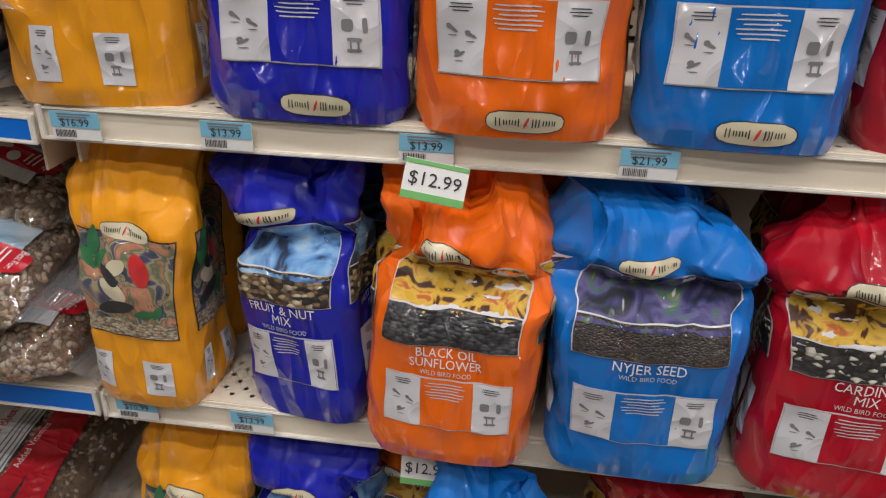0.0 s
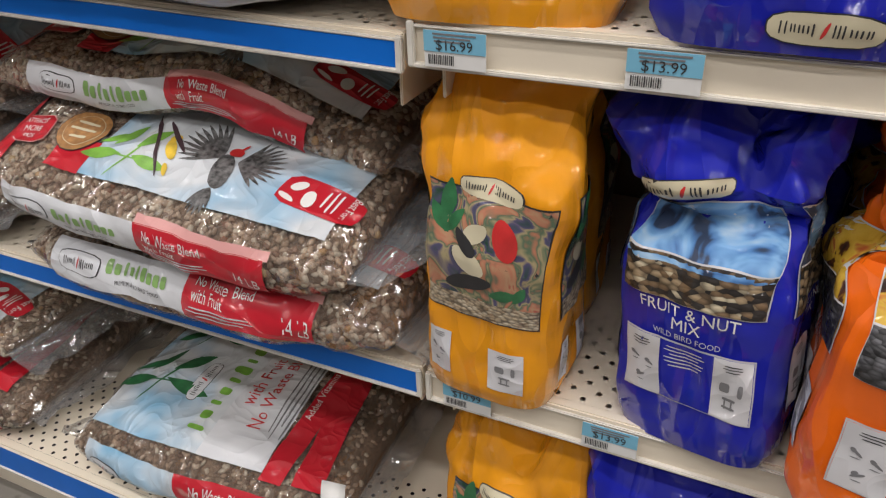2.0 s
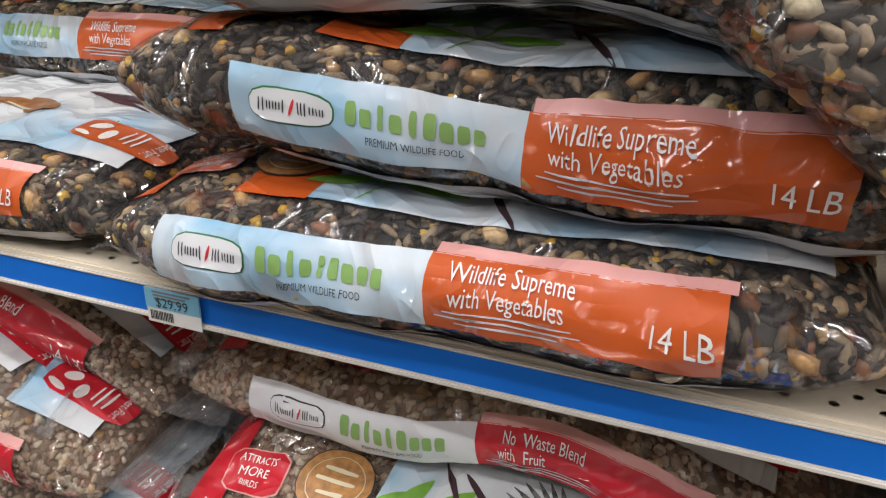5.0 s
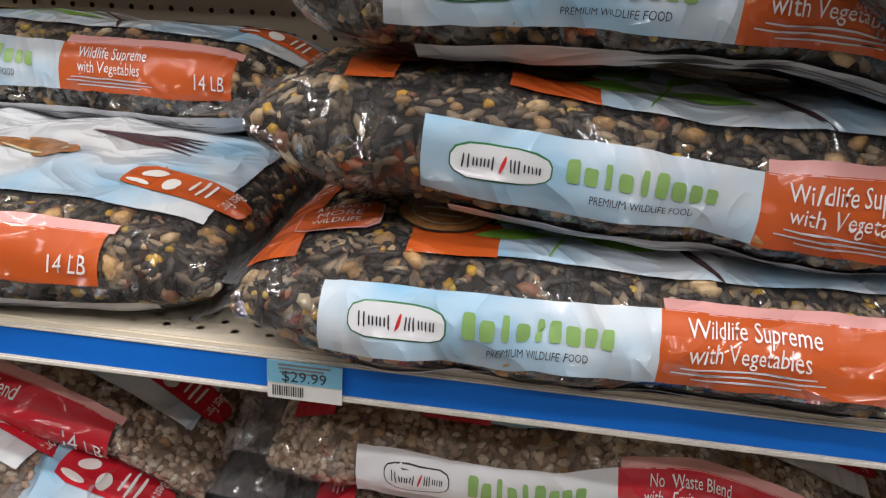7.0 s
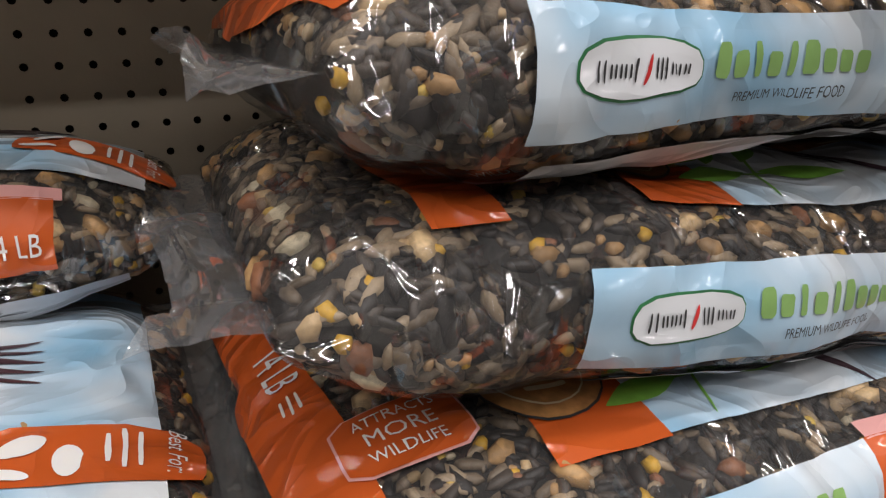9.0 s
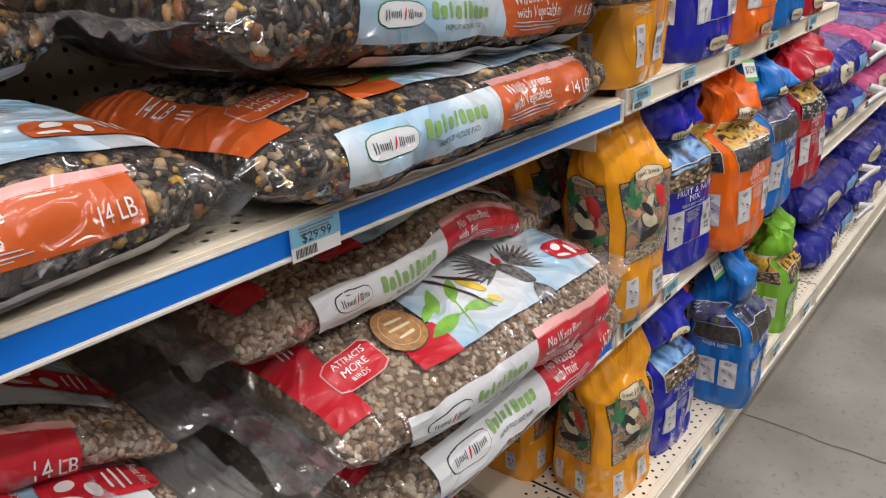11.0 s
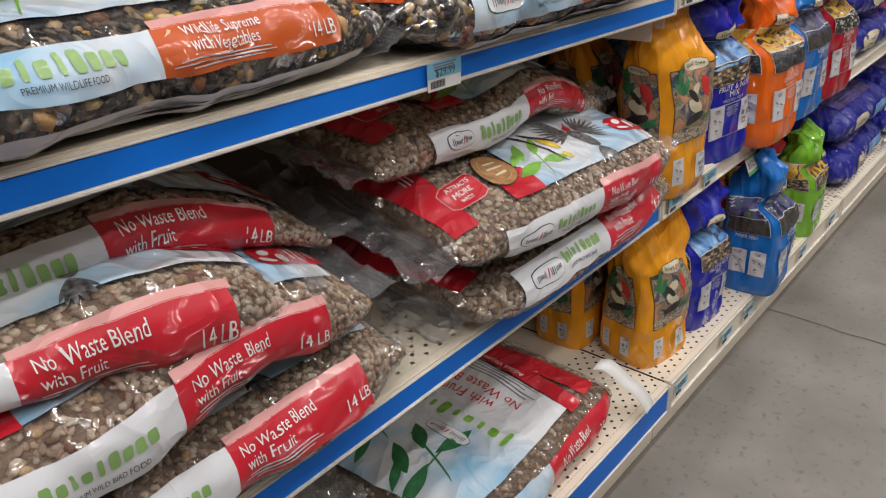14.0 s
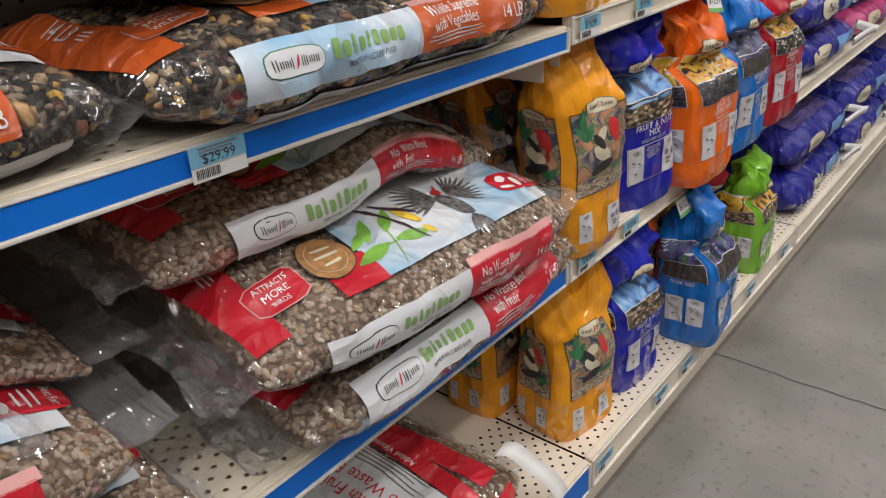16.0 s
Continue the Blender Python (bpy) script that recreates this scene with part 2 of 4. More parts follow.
GOLD_INK = surface("bronze_medallion", (0.4, 0.2, 0.07), rough=0.4, coat=0.4, vary=0.3, scale=150, bump=0)
PANEL = print_film("pale_panel", (0.66, 0.66, 0.68))
SKY = sky_print("sky_print")
WHITE_FILM = print_film("white_film", (0.72, 0.74, 0.77), 0.05)
ORANGE_FILM = print_film("burnt_orange_film", (0.56, 0.1, 0.018))
RED_FILM = print_film("crimson_film", (0.55, 0.015, 0.03))
PINK_FILM = print_film("pink_film", (0.75, 0.38, 0.36))
YELLOW = sack_film("yellow_sack", (0.84, 0.34, 0.012))
BLUE = sack_film("royal_blue_sack", (0.012, 0.018, 0.4))
ORANGE = sack_film("orange_sack", (0.88, 0.15, 0.006))
AZURE = sack_film("azure_sack", (0.004, 0.16, 0.56))
RED = sack_film("red_sack", (0.45, 0.004, 0.018))
GREEN = sack_film("green_sack", (0.2, 0.5, 0.03))
NAVY = sack_film("navy_sack", (0.014, 0.018, 0.24))
MAGENTA = sack_film("pink_sack", (0.5, 0.06, 0.2))
SKY_BLUE = print_film("blue_sky_film", (0.16, 0.36, 0.68), 0.35)
PURPLE = print_film("dusk_film", (0.12, 0.09, 0.28), 0.5)
ART_GARDEN = art_print("garden_picture", [(0.3, (0.02, 0.07, 0.04)), (0.42, (0.09, 0.08, 0.16)), (0.47, (0.4, 0.33, 0.18)), (0.52, (0.1, 0.16, 0.1)), (0.58, (0.5, 0.2, 0.12)), (0.66, (0.5, 0.3, 0.17)), (0.72, (0.4, 0.03, 0.04))], 26)
ART_SUNFLOWER = art_print("sunflower_picture", [(0.32, (0.03, 0.015, 0.01)), (0.42, (0.1, 0.03, 0.01)), (0.47, (0.6, 0.36, 0.03)), (0.58, (0.7, 0.45, 0.06)), (0.66, (0.55, 0.12, 0.03)), (0.76, (0.1, 0.2, 0.04))], 34)
ART_SKY = art_print("blue_sky_picture", [(0.35, (0.03, 0.05, 0.1)), (0.43, (0.08, 0.22, 0.5)), (0.55, (0.2, 0.42, 0.72)), (0.68, (0.4, 0.58, 0.75)), (0.76, (0.12, 0.1, 0.1))], 24)
ART_DUSK = art_print("dusk_picture", [(0.34, (0.01, 0.02, 0.03)), (0.45, (0.05, 0.05, 0.16)), (0.55, (0.12, 0.1, 0.26)), (0.64, (0.05, 0.16, 0.09)), (0.75, (0.4, 0.3, 0.1))], 26)
CLEAR = clear_film("clear_bag_film", 0.14, 0.025)
SEAL = clear_film("clear_bag_seal", 0.17, 0.15)
STRAP = surface("white_strap", (0.78, 0.78, 0.78), rough=0.4, coat=0.2, vary=0.04, bump=0.1)
RED_PLASTIC = surface("red_plastic", (0.62, 0.01, 0.015), rough=0.3, coat=0.4, vary=0.05, bump=0.05)
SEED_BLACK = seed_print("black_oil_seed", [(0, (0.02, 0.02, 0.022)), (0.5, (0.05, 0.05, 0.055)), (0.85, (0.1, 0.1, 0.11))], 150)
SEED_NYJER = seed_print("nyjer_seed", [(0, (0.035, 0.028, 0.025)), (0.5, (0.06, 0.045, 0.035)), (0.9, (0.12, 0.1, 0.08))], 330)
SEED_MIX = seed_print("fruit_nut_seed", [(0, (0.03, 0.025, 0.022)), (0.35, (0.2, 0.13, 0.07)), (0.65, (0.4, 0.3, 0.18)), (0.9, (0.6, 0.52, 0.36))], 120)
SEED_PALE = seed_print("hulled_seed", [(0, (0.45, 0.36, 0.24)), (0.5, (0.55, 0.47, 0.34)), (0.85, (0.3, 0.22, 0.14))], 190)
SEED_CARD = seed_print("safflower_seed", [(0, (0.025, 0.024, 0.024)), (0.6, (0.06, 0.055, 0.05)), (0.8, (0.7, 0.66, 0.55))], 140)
BED_DARK = surface("dark_seed_bed", (0.016, 0.013, 0.01), rough=0.9, vary=0.5, scale=200, bump=0.4, bump_scale=250)
BED_TAN = surface("tan_seed_bed", (0.22, 0.15, 0.1), rough=0.9, vary=0.5, scale=200, bump=0.4, bump_scale=250)
G_SUN = seed_grain("striped_sunflower_seeds", [(0, (0.028, 0.022, 0.018)), (0.4, (0.075, 0.058, 0.045)), (0.64, (0.2, 0.15, 0.1)), (0.84, (0.42, 0.32, 0.21))])
G_NUT = seed_grain("peanuts_and_nuts", [(0, (0.5, 0.3, 0.13)), (0.4, (0.62, 0.44, 0.24)), (0.7, (0.28, 0.12, 0.06)), (0.88, (0.66, 0.57, 0.4))])
G_CORN = seed_grain("corn_kernels", [(0, (0.72, 0.42, 0.04)), (0.6, (0.75, 0.52, 0.1))])
G_CHIP = seed_grain("hulled_sunflower_chips", [(0, (0.47, 0.34, 0.235)), (0.35, (0.58, 0.45, 0.33)), (0.65, (0.68, 0.59, 0.46)), (0.88, (0.27, 0.16, 0.1))])

# ---- helpers for meshes ----
rng = np.random.default_rng(7)
LATTICE = np.random.default_rng(3).random((24, 24, 24)) * 2 - 1


def vnoise(p):
    """Smooth lattice noise, about -1 to 1, at an array of places."""
    i = np.floor(p).astype(int)
    f = p - i
    f = f * f * (3 - 2 * f)
    out = 0
    for dx in (0, 1):
        for dy in (0, 1):
            for dz in (0, 1):
                w = (f[:, 0] if dx else 1 - f[:, 0]) * (f[:, 1] if dy else 1 - f[:, 1]) * (f[:, 2] if dz else 1 - f[:, 2])
                out = out + w * LATTICE[(i[:, 0] + dx) % 24, (i[:, 1] + dy) % 24, (i[:, 2] + dz) % 24]
    return out


SKEW = np.array(Euler((0.6, 0.45, 0.35)).to_matrix())


def creased(p):
    """Noise of flat facets that meet in sharp creases."""
    p = p @ SKEW.T
    i = np.floor(p).astype(int)
    f = p - i
    out = 0
    for dx in (0, 1):
        for dy in (0, 1):
            for dz in (0, 1):
                w = (f[:, 0] if dx else 1 - f[:, 0]) * (f[:, 1] if dy else 1 - f[:, 1]) * (f[:, 2] if dz else 1 - f[:, 2])
                out = out + w * LATTICE[(i[:, 0] + dx) % 24, (i[:, 1] + dy) % 24, (i[:, 2] + dz) % 24]
    return out


def ridged(p):
    return 1 - 2.4 * np.abs(vnoise(p))


def mesh_part(name, verts, faces, mats, parent=None, label="", smooth=True, index=None):
    me = bpy.data.meshes.new(name)
    me.from_pydata(np.asarray(verts, float).tolist(), [], [tuple(int(i) for i in f) for f in faces])
    for m in mats if isinstance(mats, (list, tuple)) else [mats]:
        me.materials.append(m)
    if smooth:
        me.polygons.foreach_set("use_smooth", [True] * len(me.polygons))
    if index is not None:
        me.polygons.foreach_set("material_index", index)
    ob = new(name, me)
    ob.parent = parent
    if label:
        tagged(ob, label)
    return ob


def grid_faces(nu, nv, wrap=False):
    out = []
    for i in range(nu - 1):
        for j in range(nv if wrap else nv - 1):
            k = (j + 1) % nv
            out.append((i * nv + j, (i + 1) * nv + j, (i + 1) * nv + k, i * nv + k))
    return out


def box_bm(size, centre, bevel=0.0):
    bm = bmesh.new()
    bmesh.ops.create_cube(bm, size=1)
    bmesh.ops.scale(bm, vec=size, verts=bm.verts)
    if bevel:
        bmesh.ops.bevel(bm, geom=list(bm.edges), offset=bevel, segments=2, affect="EDGES")
    bmesh.ops.translate(bm, vec=centre, verts=bm.verts)
    return bm


def part(name, bm, material, parent=None, label=""):
    me = bpy.data.meshes.new(name)
    bm.to_mesh(me)
    bm.free()
    me.materials.append(material)
    ob = new(name, me)
    ob.parent = parent
    if label:
        tagged(ob, label)
    return ob


TEXTS = {}


def letters(body):
    """Vertices and faces of a line of lettering, 1 high, centred."""
    if body not in TEXTS:
        cu = bpy.data.curves.new("lettering", "FONT")
        cu.body, cu.align_x, cu.align_y, cu.size, cu.resolution_u = body, "CENTER", "CENTER", 1.0, 2
        ob = new("lettering_source", cu)
        bpy.context.view_layer.update()
        me = bpy.data.meshes.new_from_object(ob.evaluated_get(bpy.context.evaluated_depsgraph_get()))
        v = np.array([tuple(w.co) for w in me.vertices])
        TEXTS[body] = (v[:, :2], [tuple(p.vertices) for p in me.polygons])
        bpy.data.objects.remove(ob)
        bpy.data.meshes.remove(me)
        bpy.data.curves.remove(cu)
    return TEXTS[body]


class Sheet:
    """A curved surface on which prints are laid: at(a, b, off) gives places from metres along and up it."""
    lift = 0.0012

    def normal_at(self, a, b):
        e = 0.0015
        da = self.base(a + e, b) - self.base(a - e, b)
        db = self.base(a, b + e) - self.base(a, b - e)
        n = np.cross(da, db)
        return n / np.maximum(np.linalg.norm(n, axis=1, keepdims=True), 1e-9)

    def at(self, a, b, off=0.0):
        a, b = np.asarray(a, float), np.asarray(b, float)
        return self.base(a, b) + (self.normal_at(a, b) * off if off else 0)

    def rect(self, name, a0, a1, b0, b1, mat, label="", up=0.0, skew=0.0, parent=None):
        nu, nv = max(2, int((a1 - a0) / 0.006) + 1), max(2, int((b1 - b0) / 0.006) + 1)
        u, v = np.meshgrid(np.linspace(0, 1, nu), np.linspace(0, 1, nv), indexing="ij")
        a = (a0 + (a1 - a0) * u + skew * v).ravel()
        b = (b0 + (b1 - b0) * v).ravel()
        return mesh_part(name, self.at(a, b, self.lift + up), grid_faces(nu, nv), mat, parent or self.root, label)

    def blob_data(self, ca, cb, ra, rb, turn=0.0, power=2.0, up=0.0, tip=0.0):
        rings, seg = 3, 20
        th = np.linspace(0, 2 * np.pi, seg, endpoint=False)
        c, s = np.cos(th), np.sin(th)
        k = (np.abs(c) ** power + np.abs(s) ** power) ** (-1 / power)
        x, y = k * c * ra, k * s * rb * (1 - tip * np.abs(c) ** 2)
        t = radians(turn)
        a, b = [np.array([ca])], [np.array([cb])]
        for r in range(1, rings + 1):
            f = r / rings
            a.append(ca + f * (x * math.cos(t) - y * math.sin(t)))
            b.append(cb + f * (x * math.sin(t) + y * math.cos(t)))
        v = self.at(np.concatenate(a), np.concatenate(b), self.lift + up)
        faces = [(0, 1 + j, 1 + (j + 1) % seg) for j in range(seg)]
        for r in range(rings - 1):
            o = 1 + r * seg
            faces += [(o + j, o + seg + j, o + seg + (j + 1) % seg, o + (j + 1) % seg) for j in range(seg)]
        return v, faces

    def blob(self, name, *args, mat=None, label="", parent=None, **kw):
        v, f = self.blob_data(*args, **kw)
        return mesh_part(name, v, f, mat, parent or self.root, label)

    def blobs(self, name, rows, mat, label="", up=0.0, power=2.0, tip=0.0, parent=None):
        """Several shapes of one printed motif."""
        vs, fs, n = [], [], 0
        for ca, cb, ra, rb, turn in rows:
            v, f = self.blob_data(ca, cb, ra, rb, turn, power, up, tip)
            vs.append(v)
            fs += [tuple(i + n for i in q) for q in f]
            n += len(v)
        ob = mesh_part(name, np.concatenate(vs), fs, mat, parent or self.root, label)
        return tagged(ob, kind="stuff") if len(rows) > 2 else ob

    def brand(self, a, b, w, mat, up=0.0006):
        """The maker's mark as plain bars and rings, w long."""
        u, h, rows = w / 9.0, w * 0.074, []
        for i in range(9):
            x = a - w / 2 + (i + 0.5) * u
            tall = 0.95 if i in (0, 2, 4, 5) else 0.72
            y = b - h + h * tall
            rows.append((x, y, (0.2 if i in (2, 4) else 0.38) * u, h * tall, 0))
        self.blobs("brand_mark", rows, mat, "green brand mark", up=up, power=6)

    def text(self, body, a, b, size, mat, up=0.0013, turn=0.0, narrow=0.86, parent=None):
        v, f = letters(body)
        t = radians(turn)
        x, y = v[:, 0] * size * narrow, v[:, 1] * size
        return mesh_part("lettering", self.at(a + x * math.cos(t) - y * math.sin(t), b + x * math.sin(t) + y * math.cos(t), self.lift + up), f, mat, parent or self.root)

    def bars(self, a, b, width, height, count, mat, name="fine_print", turn=0.0, up=0.0005, parent=None):
        """Lines of print too fine to read."""
        rows = []
        t = radians(turn)
        for i in range(count):
            y = height * (0.5 - (i + 0.5) / count)
            w = width * (0.85 + 0.15 * math.sin(i * 2.3))
            rows.append((a - y * math.sin(t), b + y * math.cos(t), w / 2, height / count * 0.17, turn))
        return self.blobs(name, rows, mat, up=up, power=8, parent=parent)

    def badge(self, a, b, w, turn=0.0, mat=CREAM_INK, rim=INK):
        """Oval badge with a plain two-bar mark."""
        rim_ob = self.blob("badge", a, b, w / 2 + 0.001, w * 0.15 + 0.001, turn, 3.2, mat=rim, up=0.0003)
        self.blob("badge_face", a, b, w / 2, w * 0.15, turn, 3.2, mat=mat, up=0.0008, parent=rim_ob)
        t = radians(turn)
        c, s = math.cos(t), math.sin(t)
        marks = []
        for k, x in enumerate((-0.38, -0.33, -0.28, -0.245, -0.205, -0.17, -0.13, -0.09, 0.09, 0.13, 0.17, 0.225, 0.265, 0.305, 0.35, 0.385)):
            tall = 0.06 if k in (0, 1, 7, 8, 9, 10) else 0.036
            marks.append((a + x * w * c, b + x * w * s, w * 0.0085, w * tall, turn))
        self.blobs("badge_mark", marks, INK, up=0.0013, power=5, parent=rim_ob)
        self.blob("badge_plume", a + 0.01 * w * c, b + 0.01 * w * s, 0.018 * w, 0.085 * w, turn - 20, mat=RED_INK, up=0.0013, tip=0.0, parent=rim_ob)
        return rim_ob

    def icon_panel(self, a0, a1, b0, b1, kind=0):
        """Pale printed panel with small dark pictograms."""
        p = self.rect("info_panel", a0, a1, b0, b1, PANEL, "pale grey printed panel with small dark pictograms")
        w, h, ca = a1 - a0, b1 - b0, (a0 + a1) / 2
        self.bars(ca, b1 - h * 0.13, w * 0.5, h * 0.13, 3, INK, "heading_bars", parent=p)
        if kind:
            rows = [(ca - w * 0.16, b0 + h * 0.55, w * 0.13, h * 0.08, 0), (ca + w * 0.22, b0 + h * 0.55, w * 0.055, h * 0.1, 0),
                    (ca - w * 0.02, b0 + h * 0.22, w * 0.16, h * 0.02, 0), (ca - w * 0.1, b0 + h * 0.28, w * 0.02, h * 0.09, 0),
                    (ca + w * 0.06, b0 + h * 0.28, w * 0.02, h * 0.09, 0), (ca - w * 0.02, b0 + h * 0.36, w * 0.16, h * 0.025, 0)]
            self.blobs("pictograms", rows, GREY_INK, up=0.0005, power=5, parent=p)
        else:
            rows = []
            for x, y, t in ((-0.18, 0.6, -35), (0.2, 0.52, -25), (-0.04, 0.26, 25)):
                rows += [(ca + w * x, b0 + h * y, w * 0.14, h * 0.022, t), (ca + w * (x - 0.06), b0 + h * (y + 0.025), w * 0.065, h * 0.035, t),
                         (ca + w * x, b0 + h * (y - 0.09), w * 0.1, h * 0.008, 0)]
            self.blobs("pictograms", rows, GREY_INK, up=0.0005, parent=p)
        return p


def ellipse_table(width, height, power):
    """Arc lengths and unit places round a rounded rectangle, from the middle of its front."""
    ph = np.linspace(-np.pi, np.pi, 721)
    c, s = np.cos(ph), np.sin(ph)
    y, z = -np.sign(c) * np.abs(c) ** (2 / power), np.sign(s) * np.abs(s) ** (2 / power)
    ln = np.r_[0, np.cumsum(np.hypot(np.diff(y) * width / 2, np.diff(z) * height / 2))]
    return ln - np.interp(0, ph, ln), y, z


class Pillow(Sheet):
    """A filled bag that lies on its back: a runs along it, b up its front side and over its top."""
    shift = 0.0

    def __init__(self, name, m, length, depth, height, seed, label, category="bag", group="", sag=None, wrinkle=1.0, slump=0.0):
        self.L, self.D, self.H, self.seed = length, depth, height, seed
        self.ln, self.ty, self.tz = ellipse_table(depth, height, 2.7)
        self.sag, self.wrinkle, self.slump = sag, wrinkle, slump
        self.root = tagged(new(name), label, category, group)
        self.root.matrix_basis = m

    def base(self, a, b):
        a = a + self.shift
        span = self.ln[-1] - self.ln[0]
        b = (b - self.ln[0]) % span + self.ln[0]
        y, z = np.interp(b, self.ln, self.ty), np.interp(b, self.ln, self.tz)
        e = np.clip(np.abs(2 * a / self.L), 0, 1)
        fh = 0.1 + 0.9 * np.sqrt(np.clip(1 - e ** 5, 0, 1))
        fd = 1 - 0.1 * e ** 4
        p = np.stack([a, self.D / 2 * (1 + y * fd), self.H * (0.5 * z * fh + 0.45)], 1)
        q = p * np.array([1.0, 1, 1]) + self.seed * 3.17
        lump = vnoise(q * 9) * 0.008
        crease = ridged(q * np.array([16, 9, 22])) * 0.0025 + creased(q * np.array([28, 20, 40])) * 0.0035 + creased(q * 60) * 0.0012
        d = (lump + crease * self.wrinkle) * np.clip(0.25 + fh, 0, 1)
        p[:, 1] += y * d
        p[:, 2] += z * d
        p[:, 2] = np.where(p[:, 2] < 0, p[:, 2] * 0.25, p[:, 2])
        if self.slump:
            p[:, 2] *= 1 + self.slump * (p[:, 1] / self.D - 0.3)
        if self.sag:
            p[:, 2] += self.sag(p[:, 0], p[:, 1])
        return p

    def shell(self, name, mat, off, label="", step=0.0075):
        nu, nv = int(self.L / step), int((self.ln[-1] - self.ln[0]) / step)
        t = np.linspace(-1, 1, nu)
        a = self.L / 2 * np.sin(t * np.pi / 2) * 0.55 + t * self.L / 2 * 0.45
        b = np.linspace(self.ln[0], self.ln[-1], nv, endpoint=False)
        A, B = np.meshgrid(a, b, indexing="ij")
        v = self.at(A.ravel(), B.ravel(), off)
        return mesh_part(name, v, grid_faces(nu, nv, True) + [tuple(range(nv)), tuple(range(nu * nv - 1, nu * nv - nv - 1, -1))], mat, self.root, label)

    def seal(self, side, width, droop, mat=None):
        """Crimped clear film beyond the filling."""
        nu, nv = 9, 46
        u, v = np.meshgrid(np.linspace(0, 1, nu), np.linspace(0.02, 0.98, nv), indexing="ij")
        u, v = u.ravel(), v.ravel()
        z0 = self.base(np.full(u.shape, side * self.L / 2), np.full(u.shape, 0.0))[:, 2].mean()
        x = side * (self.L / 2 - 0.004 + width * u * (0.85 + 0.25 * vnoise(np.stack([v * 6, u * 0, v * 0 + self.seed], 1))))
        y = self.D * (0.05 + 0.9 * v + 0.02 * u * vnoise(np.stack([v * 3, u, v * 0 + 5], 1)))
        q = np.stack([u * 2.0, v * 9, u * 0 + self.seed + side], 1)
        z = z0 + droop * u + 0.012 * u * vnoise(q) + 0.006 * u * ridged(q * 1.7)
        if self.sag:
            z = z - z0 + self.H * 0.45 + self.sag(np.full(u.shape, side * self.L / 2), y)
        p = np.stack([x, y, np.maximum(z, 0.003) if not self.sag else z], 1)
        return mesh_part("end_seal", p, grid_faces(nu, nv), mat or SEAL, self.root, "clear crimped plastic bag end")

    def fill(self, species, a0, a1, b0, b1):
        """Loose seeds against the film; species: material, share, three half sizes, count."""
        base_v, base_f = [], []
        for lat in (0.62, -0.35):
            for k in range(6):
                th = k * math.pi / 3
                base_v.append((math.cos(th) * math.sqrt(1 - lat * lat), math.sin(th) * math.sqrt(1 - lat * lat), lat))
        base_v += [(0, 0, 1), (0, 0, -1)]
        for k in range(6):
            j = (k + 1) % 6
            base_f += [(k, j, 12), (6 + j, 6 + k, 13), (k, 6 + k, 6 + j, j)]
        base_v = np.array(base_v)
        vs, fs, idx, n = [], [], [], 0
        for mi, (mat, dims, count) in enumerate(species):
            a, b = rng.uniform(a0, a1, count), rng.uniform(b0, b1, count)
            p, nrm = self.at(a, b, 0.0005), self.normal_at(a, b)
            t1 = np.cross(nrm, rng.normal(size=(count, 3)))
            t1 /= np.linalg.norm(t1, axis=1, keepdims=True)
            tilt = nrm + 0.35 * rng.normal(size=(count, 3))
            tilt -= t1 * (tilt * t1).sum(1, keepdims=True)
            tilt /= np.linalg.norm(tilt, axis=1, keepdims=True)
            t2 = np.cross(tilt, t1)
            k = rng.uniform(0.75, 1.2, (count, 1, 1))
            v = p[:, None] + k * (base_v[None, :, :1] * dims[0] * t1[:, None] + base_v[None, :, 1:2] * dims[1] * (1 - 0.35 * base_v[None, :, :1]) * t2[:, None] + base_v[None, :, 2:] * dims[2] * tilt[:, None])
            vs.append(v.reshape(-1, 3))
            for i in range(count):
                fs += [tuple(q + n + i * 14 for q in f) for f in base_f]
            idx += [mi] * (count * len(base_f))
            n += count * 14
        ob = mesh_part("seed_mix", np.concatenate(vs), fs, [s[0] for s in species], self.root, "loose mixed bird seed behind clear film", index=idx)
        return tagged(ob, kind="stuff")

# ---- the setting ----
ZU, ZM, ZL = 0.867, 0.512, 0.150
BACK = 0.46
# the blue-trimmed upper shelf hangs a little lower at its right end
ZU_END, LEAN = 0.854, 1.4


def on_upper(x):
    return ZU_END - x * math.tan(radians(LEAN)) + 0.0015



def slab(name, size, centre, mat, label, category):
    return tagged(part(name, box_bm(size, centre), mat), label, category, kind="structure")


slab("floor", (16, 12, 0.1), (1, -1, -0.05), FLOOR, "worn grey concrete store floor", "floor")
slab("ceiling", (16, 12, 0.1), (1, -1, 3.6), CEIL, "plain pale store ceiling", "ceiling")
slab("wall_north", (16, 0.1, 3.5), (1, 1.2, 1.8), WALL, "plain wall behind the shelving", "wall")
# unseen stand-in for stocked shelves opposite, dark so sacks mirror less grey
slab("wall_south", (16, 0.1, 3.5), (1, -3.0, 1.8), WALL, "plain unseen stand-in for the shelves across the aisle", "wall")
slab("wall_east", (0.1, 12, 3.5), (8.6, -1, 1.8), WALL, "plain wall at the aisle's end", "wall")
slab("wall_west", (0.1, 12, 3.5), (-6.0, -1, 1.8), WALL, "plain wall at the aisle's end", "wall")


